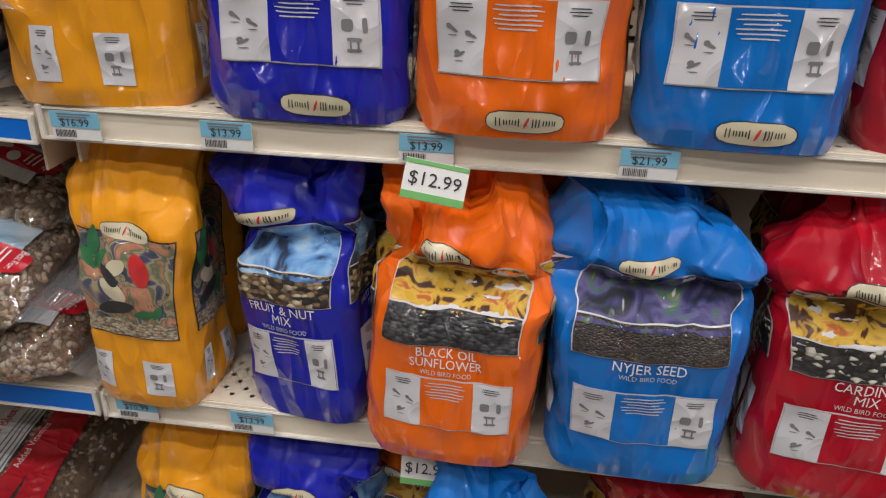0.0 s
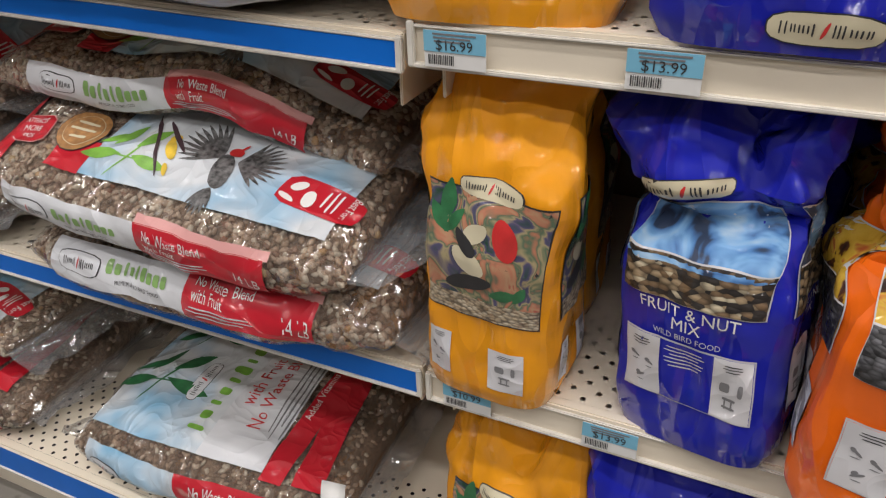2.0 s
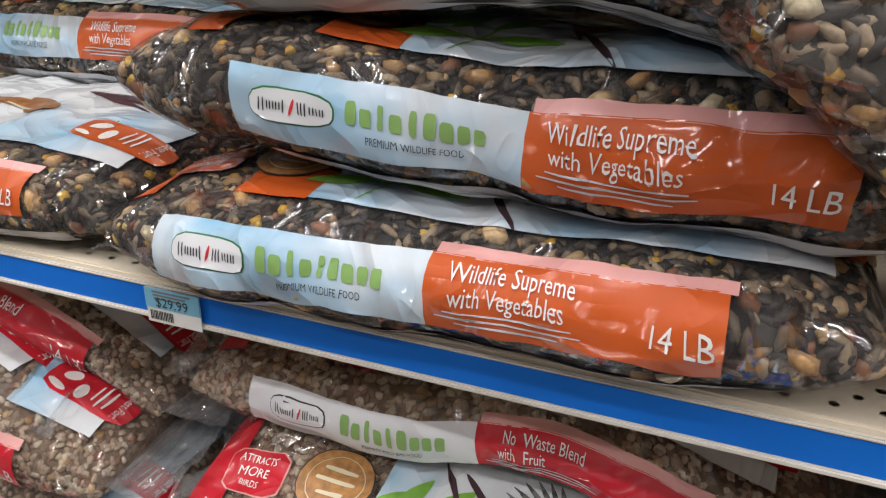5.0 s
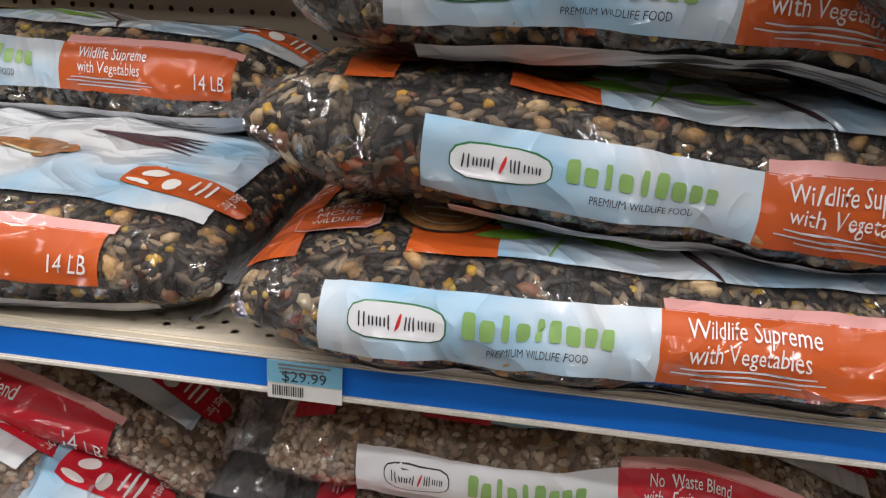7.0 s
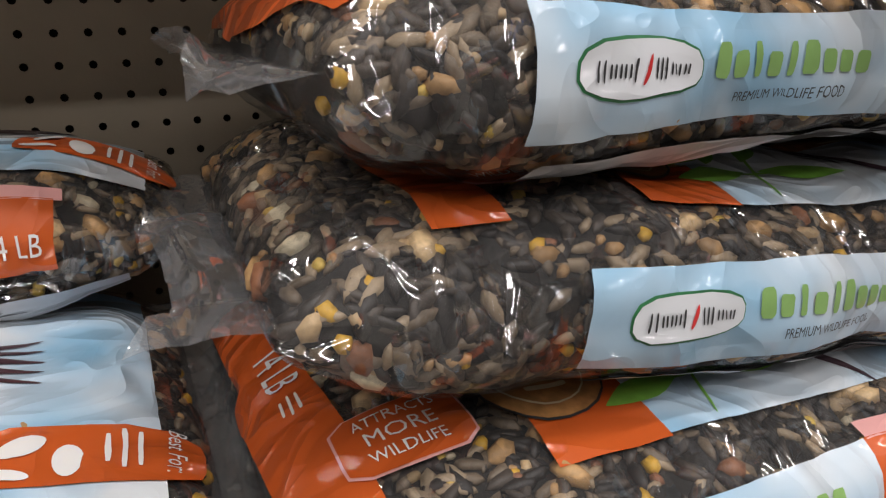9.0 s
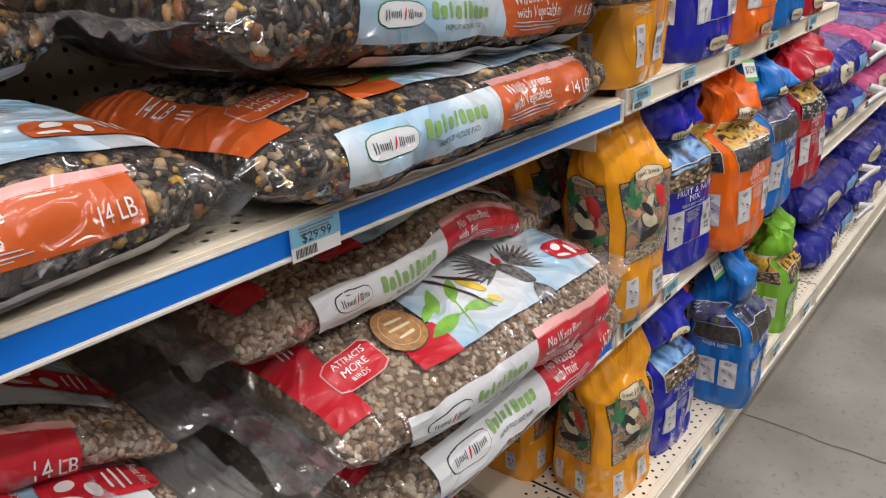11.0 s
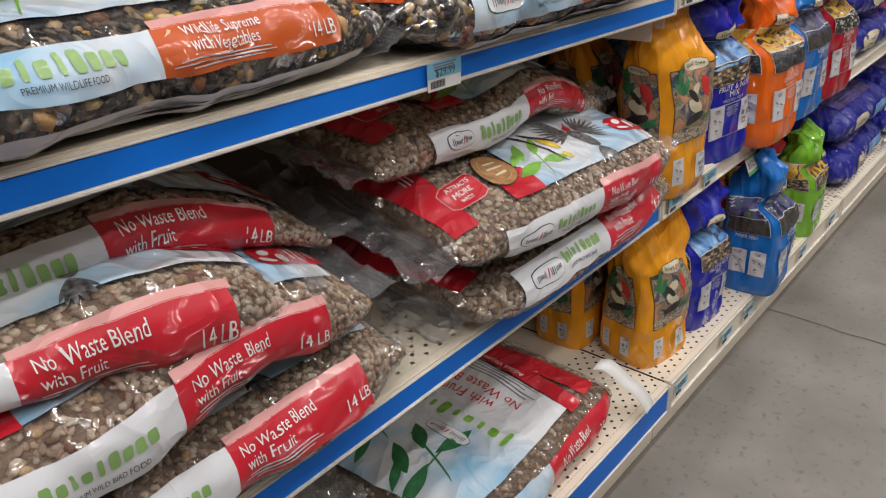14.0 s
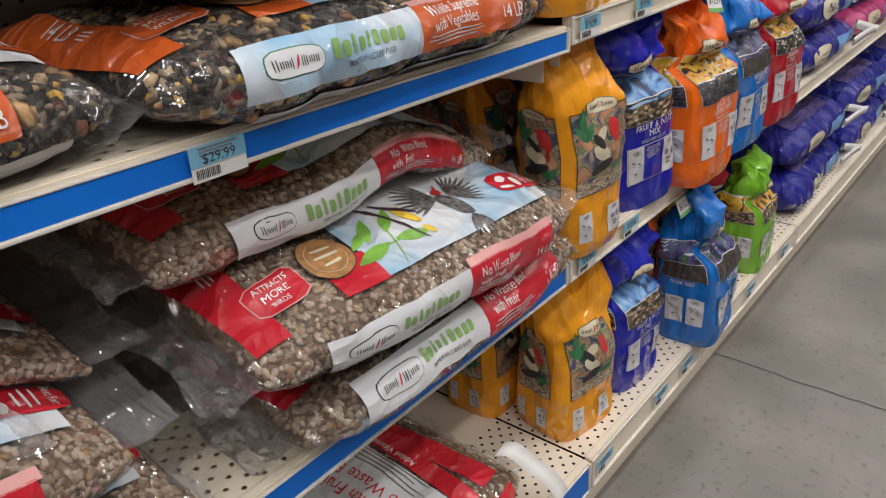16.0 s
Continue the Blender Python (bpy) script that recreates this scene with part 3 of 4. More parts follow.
def floor_crack():
    n = 90
    y = np.linspace(-0.02, -2.6, n)
    x = 0.616 + 0.012 * vnoise(np.stack([y * 3, y * 0, y * 0 + 2], 1)) + 0.004 * vnoise(np.stack([y * 30, y * 0, y * 0], 1)) - 0.03 * np.clip(-y - 0.4, 0, 9)
    w = 0.0016 + 0.002 * np.clip(vnoise(np.stack([y * 11, y * 0, y * 0 + 7], 1)), 0, 1)
    v = np.concatenate([np.stack([x - w, y, y * 0 + 0.001], 1), np.stack([x + w, y, y * 0 + 0.001], 1)])
    ob = mesh_part("floor_crack", v, [(i, i + 1, n + i + 1, n + i) for i in range(n - 1)], CRACK)
    tagged(ob, "thin dark crack across the concrete floor", "floor crack", kind="structure")


floor_crack()


def perforated(x0, x1, v0, v1, cell, radius, rows, stagger, place):
    """A plate with real round holes in the first rows of its cells; place turns plate x, v into the world."""
    nx = round((x1 - x0) / cell)
    cx = (x1 - x0) / nx
    nv = min(rows, int((v1 - v0) / cell))
    verts, faces = [], []
    ang = [math.radians(45 * k) for k in range(8)]
    sq = [(0.5, 0), (0.5, 0.5), (0, 0.5), (-0.5, 0.5), (-0.5, 0), (-0.5, -0.5), (0, -0.5), (0.5, -0.5)]
    for j in range(nv):
        for i in range(nx):
            ox, ov, o = x0 + (i + 0.5) * cx, v0 + (j + 0.5) * cell, len(verts)
            if stagger and (i + j) % 2:
                verts += [(ox + a * cx, ov + b * cell) for a, b in ((-0.5, -0.5), (0.5, -0.5), (0.5, 0.5), (-0.5, 0.5))]
                faces.append((o, o + 1, o + 2, o + 3))
                continue
            verts += [(ox + a * cx, ov + b * cell) for a, b in sq]
            verts += [(ox + radius * math.cos(t), ov + radius * math.sin(t)) for t in ang]
            faces += [(o + k, o + (k + 1) % 8, o + 8 + (k + 1) % 8, o + 8 + k) for k in range(8)]
    o, vv = len(verts), v0 + nv * cell
    if vv < v1:
        verts += [(x0, vv), (x1, vv), (x1, v1), (x0, v1)]
        faces.append((o, o + 1, o + 2, o + 3))
    return [place(a, b) for a, b in verts], faces


def shelf(x0, x1, z, front, depth, blue, lip_h, label, base=False):
    root = tagged(new("shelf"), label, "shelf", "gondola shelves")
    g = 0.0025
    v, f = perforated(x0 + g, x1 - g, front + 0.012, front + depth, 0.0127, 0.0031, 14, True, lambda a, b: (a, b, z))
    mesh_part("deck", v, f, CREAM, root, "cream perforated steel deck", smooth=False)
    # base deck's underside is near-black, shade painted below its perforations
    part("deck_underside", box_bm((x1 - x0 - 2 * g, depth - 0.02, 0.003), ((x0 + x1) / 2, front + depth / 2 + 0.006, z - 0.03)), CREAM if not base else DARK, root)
    w, c = x1 - x0 - 2 * g, (x0 + x1) / 2
    part("front_rail", box_bm((w, 0.012, lip_h), (c, front + 0.006, z - lip_h / 2 + 0.001), 0.0015), CREAM, root)
    part("rail_lower_edge", box_bm((w, 0.006, 0.004), (c, front - 0.002, z - lip_h + 0.002), 0.001), LIP_EDGE, root)
    part("rail_upper_edge", box_bm((w, 0.004, 0.003), (c, front - 0.0015, z - 0.005), 0.001), LIP_EDGE, root)
    if blue:
        part("blue_strip", box_bm((w - 0.012, 0.002, lip_h - 0.009), (c, front - 0.0015, z - lip_h / 2 - 0.0005), 0.0006), LIP_BLUE, root, "glossy bright blue insert strip")
    for x in (x0 + g, x1 - g):
        part("rail_end", box_bm((0.006, 0.005, lip_h - 0.002), (x + (0.003 if x < c else -0.003), front - 0.0028, z - lip_h / 2), 0.001), LIP_EDGE, root)
    if base:
        part("kick_plate", box_bm((w, 0.01, z - lip_h), (c, front + 0.03, (z - lip_h) / 2)), CREAM, root)
    else:
        for x in (x0 + 0.02, x1 - 0.02):
            part("bracket", box_bm((0.003, depth - 0.05, 0.04), (x, front + depth / 2, z - 0.052), 0.001), CREAM, root)
    return root


BAYS = [(-2.44, -1.22, True), (-1.22, 0.0, True), (0.0, 1.085, False), (1.085, 2.17, False), (2.17, 3.25, False), (3.25, 4.33, False)]
for x0, x1, blue in BAYS:
    trim = "blue-trimmed" if blue else "plain"
    for z in (ZU, ZM):
        if z == ZU and x0 > 1.0:
            continue
        deck = shelf(x0, x1, z, 0.0, BACK, blue, 0.032 if blue and z == ZU else 0.038, f"cream perforated steel shelf with {trim} price rail")
        if blue and z == ZU:
            deck.matrix_basis = pose(0, 0, ZU_END, 0, LEAN, 0) @ Matrix.Translation((0, 0, -ZU))
    shelf(x0, x1, ZL, -0.047, BACK + 0.047, blue, 0.062, f"cream steel base shelf with {trim} scuffed rail", True)
    v, f = perforated(x0, x1, ZU + 0.01, 1.75, 0.0254, 0.0034, 24, False, lambda a, b: (a, BACK, b)) if x0 < 1 else ([(x0, BACK, 0.9), (x1, BACK, 0.9), (x1, BACK, 1.75), (x0, BACK, 1.75)], [(0, 1, 2, 3)])
    back = tagged(mesh_part("pegboard", v, f, PEG, smooth=False), "tan pegboard back panel with rows of holes", "pegboard", "gondola back panels")
    part("lower_panel", box_bm((x1 - x0, 0.004, ZU), ((x0 + x1) / 2, BACK + 0.008, ZU / 2)), PEG, back)
    # added near-black sheet, standing for the shade seen through the peg holes
    part("hole_shade_sheet", box_bm((x1 - x0, 0.01, 0.9), ((x0 + x1) / 2, BACK + 0.03, ZU + 0.45)), DARK, back)
    if x0 > -2:
        tagged(part("upright", box_bm((0.006, 0.03, 1.6), (x0, BACK - 0.016, 0.95), 0.001), CREAM), "cream slotted steel upright between shelf bays", "upright", "gondola uprights")

for x0, x1, blue in BAYS[:3]:
    shelf(x0, x1, 1.39, 0.07, BACK - 0.07, blue, 0.04, "cream steel shelf above the stacked bags")

# ---- bags that lie down ----
WS = [(G_SUN, (0.0088, 0.0034, 0.0025), 3900), (G_NUT, (0.0098, 0.0064, 0.005), 190), (G_CORN, (0.0048, 0.004, 0.003), 170), (G_NUT, (0.0042, 0.003, 0.0025), 420)]
NW = [(G_CHIP, (0.0052, 0.0034, 0.002), 5200), (G_NUT, (0.0055, 0.0045, 0.003), 170)]


def leaves(bag, a, b, k, mat=GREEN_INK):
    rows = [(a - 0.03 * k, b - 0.012 * k, 0.026 * k, 0.0085 * k, 12), (a + 0.034 * k, b - 0.008 * k, 0.027 * k, 0.0085 * k, -8), (a - 0.012 * k, b + 0.022 * k, 0.022 * k, 0.0075 * k, 60),
            (a + 0.02 * k, b + 0.025 * k, 0.022 * k, 0.0075 * k, 50), (a - 0.028 * k, b + 0.014 * k, 0.02 * k, 0.006 * k, 35)]
    bag.blobs("printed_leaves", rows, mat, "printed green leaf sprig", up=0.0006, tip=0.75)
    bag.blobs("printed_twig", [(a + 0.006 * k, b, 0.04 * k, 0.0012 * k, 70), (a, b - 0.008 * k, 0.03 * k, 0.001 * k, 5)], mat, up=0.0005)


def clear_bag(m, red, seed, label, L=0.52, D=0.35, H=0.1, weight="14 LB", seeds=True, sag=None, group="", seals=(0.05, 0.05), b_seed=(-0.05, 0.34), top=True, slump=0.0, bo=0.0, plain=False, strip_b=(-0.02, 0.022), droop=(-0.02, -0.02), print_k=1.0, shift=0.0):
    """Clear plastic bird food bag with a printed side strip and a printed top."""
    bag = Pillow("bird_food_bag", m, L, D, H, seed, label, "bird food bag", group, sag, 1.25, slump)
    bag.shell("seed_body", BED_TAN if red else BED_DARK, 0.0)
    if seeds:
        bag.fill(NW if red else WS, -L * 0.5, L * 0.5, *b_seed)
    bag.shell("film", CLEAR, 0.005, "clear wrinkled plastic film", 0.0085)
    bag.lift = 0.0064
    if plain:
        bag.rect("sky_panel", -0.1, 0.06, 0.02, D * 0.8, SKY, "printed sky picture on the top")
        bag.seal(-1, seals[0], 0)
        bag.seal(1, seals[1], 0)
        return bag
    col = RED_FILM if red else ORANGE_FILM
    k, bag.shift = print_k, shift
    w0, w1, w2 = -0.186 * k, 0.014 * k, 0.176 * k
    lo, hi = bo + strip_b[0], bo + strip_b[1]
    mid, f = (lo + hi) / 2, (hi - lo) / 0.042
    strip = bag.rect("side_label", w0, w1, lo, hi, WHITE_FILM if red else SKY, "pale sky printed brand strip")
    band = bag.rect("flavour_band", w1, w2, lo, hi, col, "crimson flavour band" if red else "burnt orange flavour band")
    bag.rect("band_fold", w1 + 0.002, w2 + 0.004, hi - 0.001, hi + 0.008, PINK_FILM)
    bag.badge(w0 + 0.048 * k, mid + 0.001, 0.062 * k * min(f, 1.1), 0, WHITE_FILM, INK if red else DEEP_GREEN)
    bag.brand(w0 + 0.131 * k, mid + 0.004 * f, 0.09 * k, BRAND_INK)
    bag.text("PREMIUM WILDLIFE FOOD" if not red else "PREMIUM WILD BIRD FOOD", w0 + 0.131 * k, mid - 0.0105 * f, 0.0062 * k * f, INK)
    bag.text("No Waste Blend" if red else "Wildlife Supreme", w1 + 0.052 * k, mid + 0.0105 * f, 0.0132 * k * f, WHITE_INK)
    bag.text("with Fruit" if red else "with Vegetables", w1 + (0.036 if red else 0.05) * k, mid - 0.001 * f, 0.0132 * k * f, WHITE_INK)
    bag.bars(w1 + 0.05 * k, mid - 0.0125 * f, 0.088 * k, 0.009 * f, 3, PALE_INK)
    bag.text(weight, w2 - 0.02 * k, mid - 0.006 * f, 0.017 * k * f, WHITE_INK)
    if not red:
        back = bag.rect("back_print", -0.17 * k, 0.21 * k, lo - 0.036, lo - 0.014, PANEL, "pale grey printed edge of the bag's back")
        bag.bars(0.06 * k, lo - 0.023, 0.2 * k, 0.008, 2, GREY_INK, parent=back)
    if not top:
        return bag
    t0 = bo + 0.046
    panel = bag.rect("sky_panel", -0.085 * k, 0.222 * k, t0 + 0.008, D * 0.92, SKY, "printed sky and garden picture on the top")
    bag.rect("end_ribbon", -0.242 * k, -0.209 * k, t0 - 0.002, D * 0.95, col, "coloured ribbon round the bag's end", skew=-0.012)
    bag.text(weight, -0.228 * k, 0.2, 0.024 * k, WHITE_INK, turn=-90)
    bag.bars(-0.228 * k, 0.155, 0.022, 0.012, 3, WHITE_INK, turn=-90)
    yb = t0 + 0.05
    badge = bag.blob("claim_badge", -0.192 * k, yb, 0.028 * k, 0.021, 4, 6, mat=col, label="badge with a claim in white capitals", up=0.0014)
    bag.blob("badge_outline", -0.192 * k, yb, 0.0292 * k, 0.0222, 4, 6, mat=PINK_FILM, up=0.0009, parent=badge)
    for i, word in enumerate(("ATTRACTS", "MORE", "BIRDS" if red else "WILDLIFE")):
        bag.text(word, -0.192 * k, yb + 0.0125 - 0.0122 * i, 0.0092 * k if word != "MORE" else 0.0138 * k, WHITE_INK, up=0.0022, turn=3, parent=badge)
    bag.rect("corner_block", -0.14 * k, -0.083 * k, t0 + 0.006, t0 + 0.05, col, up=0.0004)
    ym = t0 + 0.062
    medal = bag.blob("medallion", -0.122 * k, ym, 0.033 * k, 0.033, mat=INK, label="round bronze printed medallion", up=0.0016)
    bag.blob("medallion_ring", -0.122 * k, ym, 0.0318 * k, 0.0318, mat=GOLD_INK, up=0.002, parent=medal)
    bag.blob("medallion_disc", -0.122 * k, ym, 0.024 * k, 0.024, mat=CREAM_INK, up=0.0024, parent=medal)
    bag.blob("medallion_core", -0.122 * k, ym, 0.0232 * k, 0.0232, mat=GOLD_INK, up=0.0028, parent=medal)
    bag.bars(-0.122 * k, ym, 0.034 * k, 0.032, 3, CREAM_INK, up=0.0033, parent=medal)
    leaves(bag, -0.045 * k, t0 + 0.05, 1.0 * k)
    if red:
        wing = []
        for px, pb, t_0, t_1, n, ln in ((0.066, 0.074, 112, 200, 11, 0.031), (0.086, 0.07, 66, -38, 12, 0.028), (0.08, 0.03, 235, 300, 6, 0.017)):
            for i in range(n):
                th = t_0 + (t_1 - t_0) * i / (n - 1)
                q = ln * (0.8 + 0.2 * math.sin(math.pi * i / (n - 1)))
                wing.append((px * k + q * math.cos(radians(th)), t0 + pb + q * math.sin(radians(th)), q, 0.0026, th))
        bag.blobs("printed_plumage", wing, FEATHER_INK, "black and white barred printed motif", up=0.0006, tip=0.4)
        bag.blobs("printed_body", [(0.077 * k, t0 + 0.054, 0.026, 0.012, -70)], FEATHER_INK, up=0.0009)
        bag.blobs("printed_accents", [(0.076 * k, t0 + 0.084, 0.008, 0.007, 20), (0.08 * k, t0 + 0.092, 0.008, 0.0016, 60)], RED_INK, up=0.0012)
        bag.blobs("printed_yellow", [(0.004, t0 + 0.066, 0.016, 0.006, -55), (0.014, t0 + 0.04, 0.01, 0.004, -60), (-0.001, t0 + 0.082, 0.007, 0.005, 20)], YELLOW_INK, up=0.0009)
        bag.blobs("printed_branch", [(-0.018, t0 + 0.07, 0.05, 0.0022, -60), (-0.002, t0 + 0.085, 0.03, 0.003, -40)], TWIG_INK, up=0.0011)
    else:
        bag.blobs("printed_branch", [(0.03 * k, t0 + 0.05, 0.05, 0.003, -62), (-0.005 * k, t0 + 0.1, 0.05, 0.0025, -25), (0.012 * k, t0 + 0.075, 0.03, 0.0022, -70)], TWIG_INK, up=0.0007)
        bag.blobs("printed_motif", [(0.045 * k, t0 + 0.085, 0.04, 0.009, 4), (0.085 * k, t0 + 0.078, 0.018, 0.012, 10), (0.07 * k, t0 + 0.095, 0.02, 0.008, -14)], BROWN_INK, "warm brown printed motif", up=0.0009)
        bag.blobs("printed_spot", [(0.094 * k, t0 + 0.08, 0.0025, 0.0025, 0), (0.06 * k, t0 + 0.076, 0.02, 0.002, -10)], CREAM_INK, up=0.0013)
        bag.blobs("printed_tail", [(0.13 * k, t0 + 0.125 + 0.006 * i, 0.05, 0.004, -14 + 7 * i) for i in range(5)], TWIG_INK, up=0.0008, tip=0.5)
    yp = t0 + 0.052
    rim = bag.blob("best_for_plate", 0.195 * k, yp, 0.042 * k, 0.02, -4, 5, mat=col, label="coloured plate with small white writing", up=0.0012)
    bag.text("Best For:", 0.226 * k, yp, 0.0105 * k, WHITE_INK, up=0.0018, turn=-94, parent=rim)
    bag.blobs("plate_marks", [(0.172 * k, yp + 0.006, 0.009, 0.006, 30), (0.166 * k, yp - 0.01, 0.01, 0.003, -20), (0.188 * k, yp - 0.006, 0.006, 0.01, 0)], WHITE_INK, up=0.0018, parent=rim)
    bag.bars(0.208 * k, yp, 0.03, 0.018, 3, WHITE_INK, up=0.0018, turn=-94, parent=rim)
    bag.shift = 0.0
    for side, wd, dr in zip((-1, 1), seals, droop):
        if wd:
            bag.seal(side, wd, dr)
    return bag


W_LABEL = "clear dark seed mix bag with orange band"
N_LABEL = "clear pale seed bag with crimson band"
GW, GN = "stacked wildlife seed bags", "stacked pale seed bags"
# upper shelf
clear_bag(pose(-0.337, -0.03, on_upper(-0.337), 0, 0.3, 0), False, 1, W_LABEL + ", on the shelf", group=GW, H=0.088, L=0.505, seals=(0.055, 0.07), strip_b=(-0.013, 0.026), print_k=1.02)
clear_bag(pose(-0.314, -0.002, ZU + 0.088, 0, 1.6, -1), False, 2, W_LABEL + ", in a stack", group=GW, L=0.55, shift=0.028, H=0.1, strip_b=(-0.018, 0.022), seals=(0.06, 0.05), sag=lambda x, y: -0.07 * np.clip(x + 0.1, -0.15, 0.15), droop=(0, 0))
clear_bag(pose(-0.311, 0.012, ZU + 0.192, 0, 1.4, 1), False, 3, W_LABEL + ", atop a stack", group=GW, L=0.5, H=0.098, sag=lambda x, y: -0.04 * np.clip((x - 0.05) / 0.2, 0, 1) ** 1.5, droop=(0, 0))
clear_bag(pose(-0.868, -0.012, on_upper(-0.868), 0, LEAN, 1), False, 4, W_LABEL + ", on the shelf", group=GW, L=0.505, H=0.09, seals=(0.05, 0.085), slump=0.2, bo=0.008, strip_b=(-0.01, 0.024), print_k=1.04)
clear_bag(pose(-0.852, 0.215, ZU + 0.106, 0, LEAN, -2), False, 5, W_LABEL + ", in a stack", group=GW, H=0.085, L=0.48, D=0.235, strip_b=(-0.006, 0.03), seals=(0.05, 0.09))
draped = clear_bag(pose(-0.212, -0.06, 1.088, 0, 39, 2), False, 31, W_LABEL + ", sliding off the stack", group=GW, H=0.075, L=0.4, D=0.24, seals=(0.03, 0.085), plain=True)
grip = [(0.0095, 0.004, 0.0), (0.0115, 0.005, 0.06), (0.0145, 0.006, 0.16)]
gv, gf, gn = [], [], 16
for w, d, z in grip:
    gv += [(-0.074 + 0.1 * z + w * math.cos(2 * math.pi * i / gn), -0.073 + d * math.sin(2 * math.pi * i / gn), 0.998 + z) for i in range(gn)]
for r in range(2):
    gf += [(r * gn + i, r * gn + (i + 1) % gn, (r + 1) * gn + (i + 1) % gn, (r + 1) * gn + i) for i in range(gn)]
gf += [tuple(range(gn))[::-1], tuple(range(2 * gn, 3 * gn))]
handle = mesh_part("carrying_handle", gv, gf, RED_PLASTIC, draped.root, "red plastic carrying handle")
handle.matrix_parent_inverse = draped.root.matrix_basis.inverted()
# middle shelf
clear_bag(pose(-0.276, -0.04, ZM + 0.001), True, 6, N_LABEL + ", lowest of its stack", group=GN, H=0.088, L=0.5, bo=0.012)
clear_bag(pose(-0.316, -0.05, ZM + 0.08, 10, 3.2, 0), True, 7, N_LABEL + ", in a stack", group=GN, H=0.094, L=0.5, slump=0.25, seals=(0.06, 0.075), droop=(-0.02, 0.0), strip_b=(-0.017, 0.022))
clear_bag(pose(-0.334, 0.052, ZM + 0.2, 9, -1, 2), True, 8, N_LABEL + ", slumped over a stack", group=GN, strip_b=(-0.01, 0.022), H=0.07, L=0.52, D=0.29, seals=(0.05, 0.08), sag=lambda x, y: -0.06 * np.clip((x - 0.05) / 0.2, 0, 1) ** 1.5 + 0.006 * np.sin(x * 24), droop=(0, 0))
clear_bag(pose(-0.892, -0.03, ZM + 0.001), True, 9, N_LABEL + ", lowest of its stack", group=GN, H=0.105, L=0.5, bo=0.012, strip_b=(-0.024, 0.022), seals=(0.05, 0.04))
clear_bag(pose(-0.928, -0.025, ZM + 0.108, 6, 0, 2), True, 10, N_LABEL + ", in a stack", group=GN, H=0.095, L=0.5, seals=(0.03, 0.075), sag=lambda x, y: -0.02 * np.clip((x - 0.1) / 0.15, 0, 1) ** 2 + 0.008 * np.sin(x * 20), droop=(0, 0))
clear_bag(pose(-1.022, -0.01, ZM + 0.188, 4, 1, -3), True, 11, N_LABEL + ", in a stack", group=GN, H=0.065, L=0.48, D=0.3, seals=(0.04, 0.07), sag=lambda x, y: -0.04 * np.clip((x - 0.08) / 0.17, 0, 1) ** 2, droop=(0, 0))
clear_bag(pose(-0.915, 0.06, ZM + 0.236, 2, 0, -2), True, 12, N_LABEL + ", atop a stack", group=GN, H=0.055, L=0.5, D=0.3, seals=(0.04, 0.09), sag=lambda x, y: -0.09 * np.clip((x - 0.04) / 0.21, 0, 1) ** 1.6, droop=(0, 0))


def big_bag(m, seed, label, L=0.44, D=0.42, H=0.09):
    """Large seed sack lying flat with its printed face up."""
    bag = Pillow("large_bird_food_bag", m, L, D, H, seed, label, "bird food bag", "large seed sacks", None, 1.2, 0.2)
    bag.shell("seed_body", BED_TAN, 0.0)
    bag.fill([(G_CHIP, (0.0056, 0.0036, 0.002), 1800)], -L / 2, L / 2, -0.04, 0.42)
    bag.shell("film", CLEAR, 0.005, "clear wrinkled plastic film", 0.009)
    bag.lift = 0.0064
    bag.rect("side_label", -L * 0.42, -0.02, -0.03, 0.028, SKY, "pale sky printed brand strip")
    bag.rect("flavour_band", -0.02, L * 0.42, -0.03, 0.028, RED_FILM, "crimson flavour band")
    bag.badge(-L * 0.33, 0.0, 0.06, 0, WHITE_FILM)
    bag.text("No Waste Blend", 0.055, 0.014, 0.016, WHITE_INK)
    bag.text("with Fruit", 0.04, -0.001, 0.016, WHITE_INK)
    bag.text("25 LB", 0.15, -0.002, 0.02, WHITE_INK)
    bag.rect("sky_panel", -L * 0.46, -0.005, 0.055, D * 0.95, SKY, "printed sky picture on the top")
    bag.rect("white_panel", -0.005, 0.1, 0.055, D * 0.95, WHITE_FILM, "white printed panel with crimson writing")
    bag.rect("red_ribbon", 0.1, 0.135, 0.045, D * 0.95, RED_FILM, "crimson ribbon with white writing", skew=0.02)
    bag.rect("red_corner", 0.15, 0.19, 0.05, D * 0.9, RED_FILM, "crimson edge ribbon", skew=-0.03)
    for i, word in enumerate(("No Waste Blend", "with Fruit")):
        bag.text(word, 0.03 + 0.03 * (1 - i) - 0.012, 0.2, 0.03, RED_INK, turn=90)
    bag.bars(0.085, 0.2, 0.2, 0.03, 4, GREY_INK, turn=90)
    bag.text("Added Vitamins", 0.118, 0.2, 0.017, WHITE_INK, turn=90)
    bag.blobs("brand_mark", [(-0.03, 0.09 + 0.024 * i, 0.015 if i in (0, 5) else 0.009, 0.004 + 0.004 * (i % 2), 0) for i in range(9)], GREEN_INK, "green brand mark", up=0.0006, power=4)
    bag.badge(-0.075, 0.17, 0.08, 90, WHITE_FILM)
    leaves(bag, -0.14, 0.16, 1.5, DEEP_GREEN)
    leaves(bag, -0.13, 0.28, 1.2, DEEP_GREEN)
    bag.seal(-1, 0.05, -0.015)
    bag.seal(1, 0.05, -0.01)
    return bag


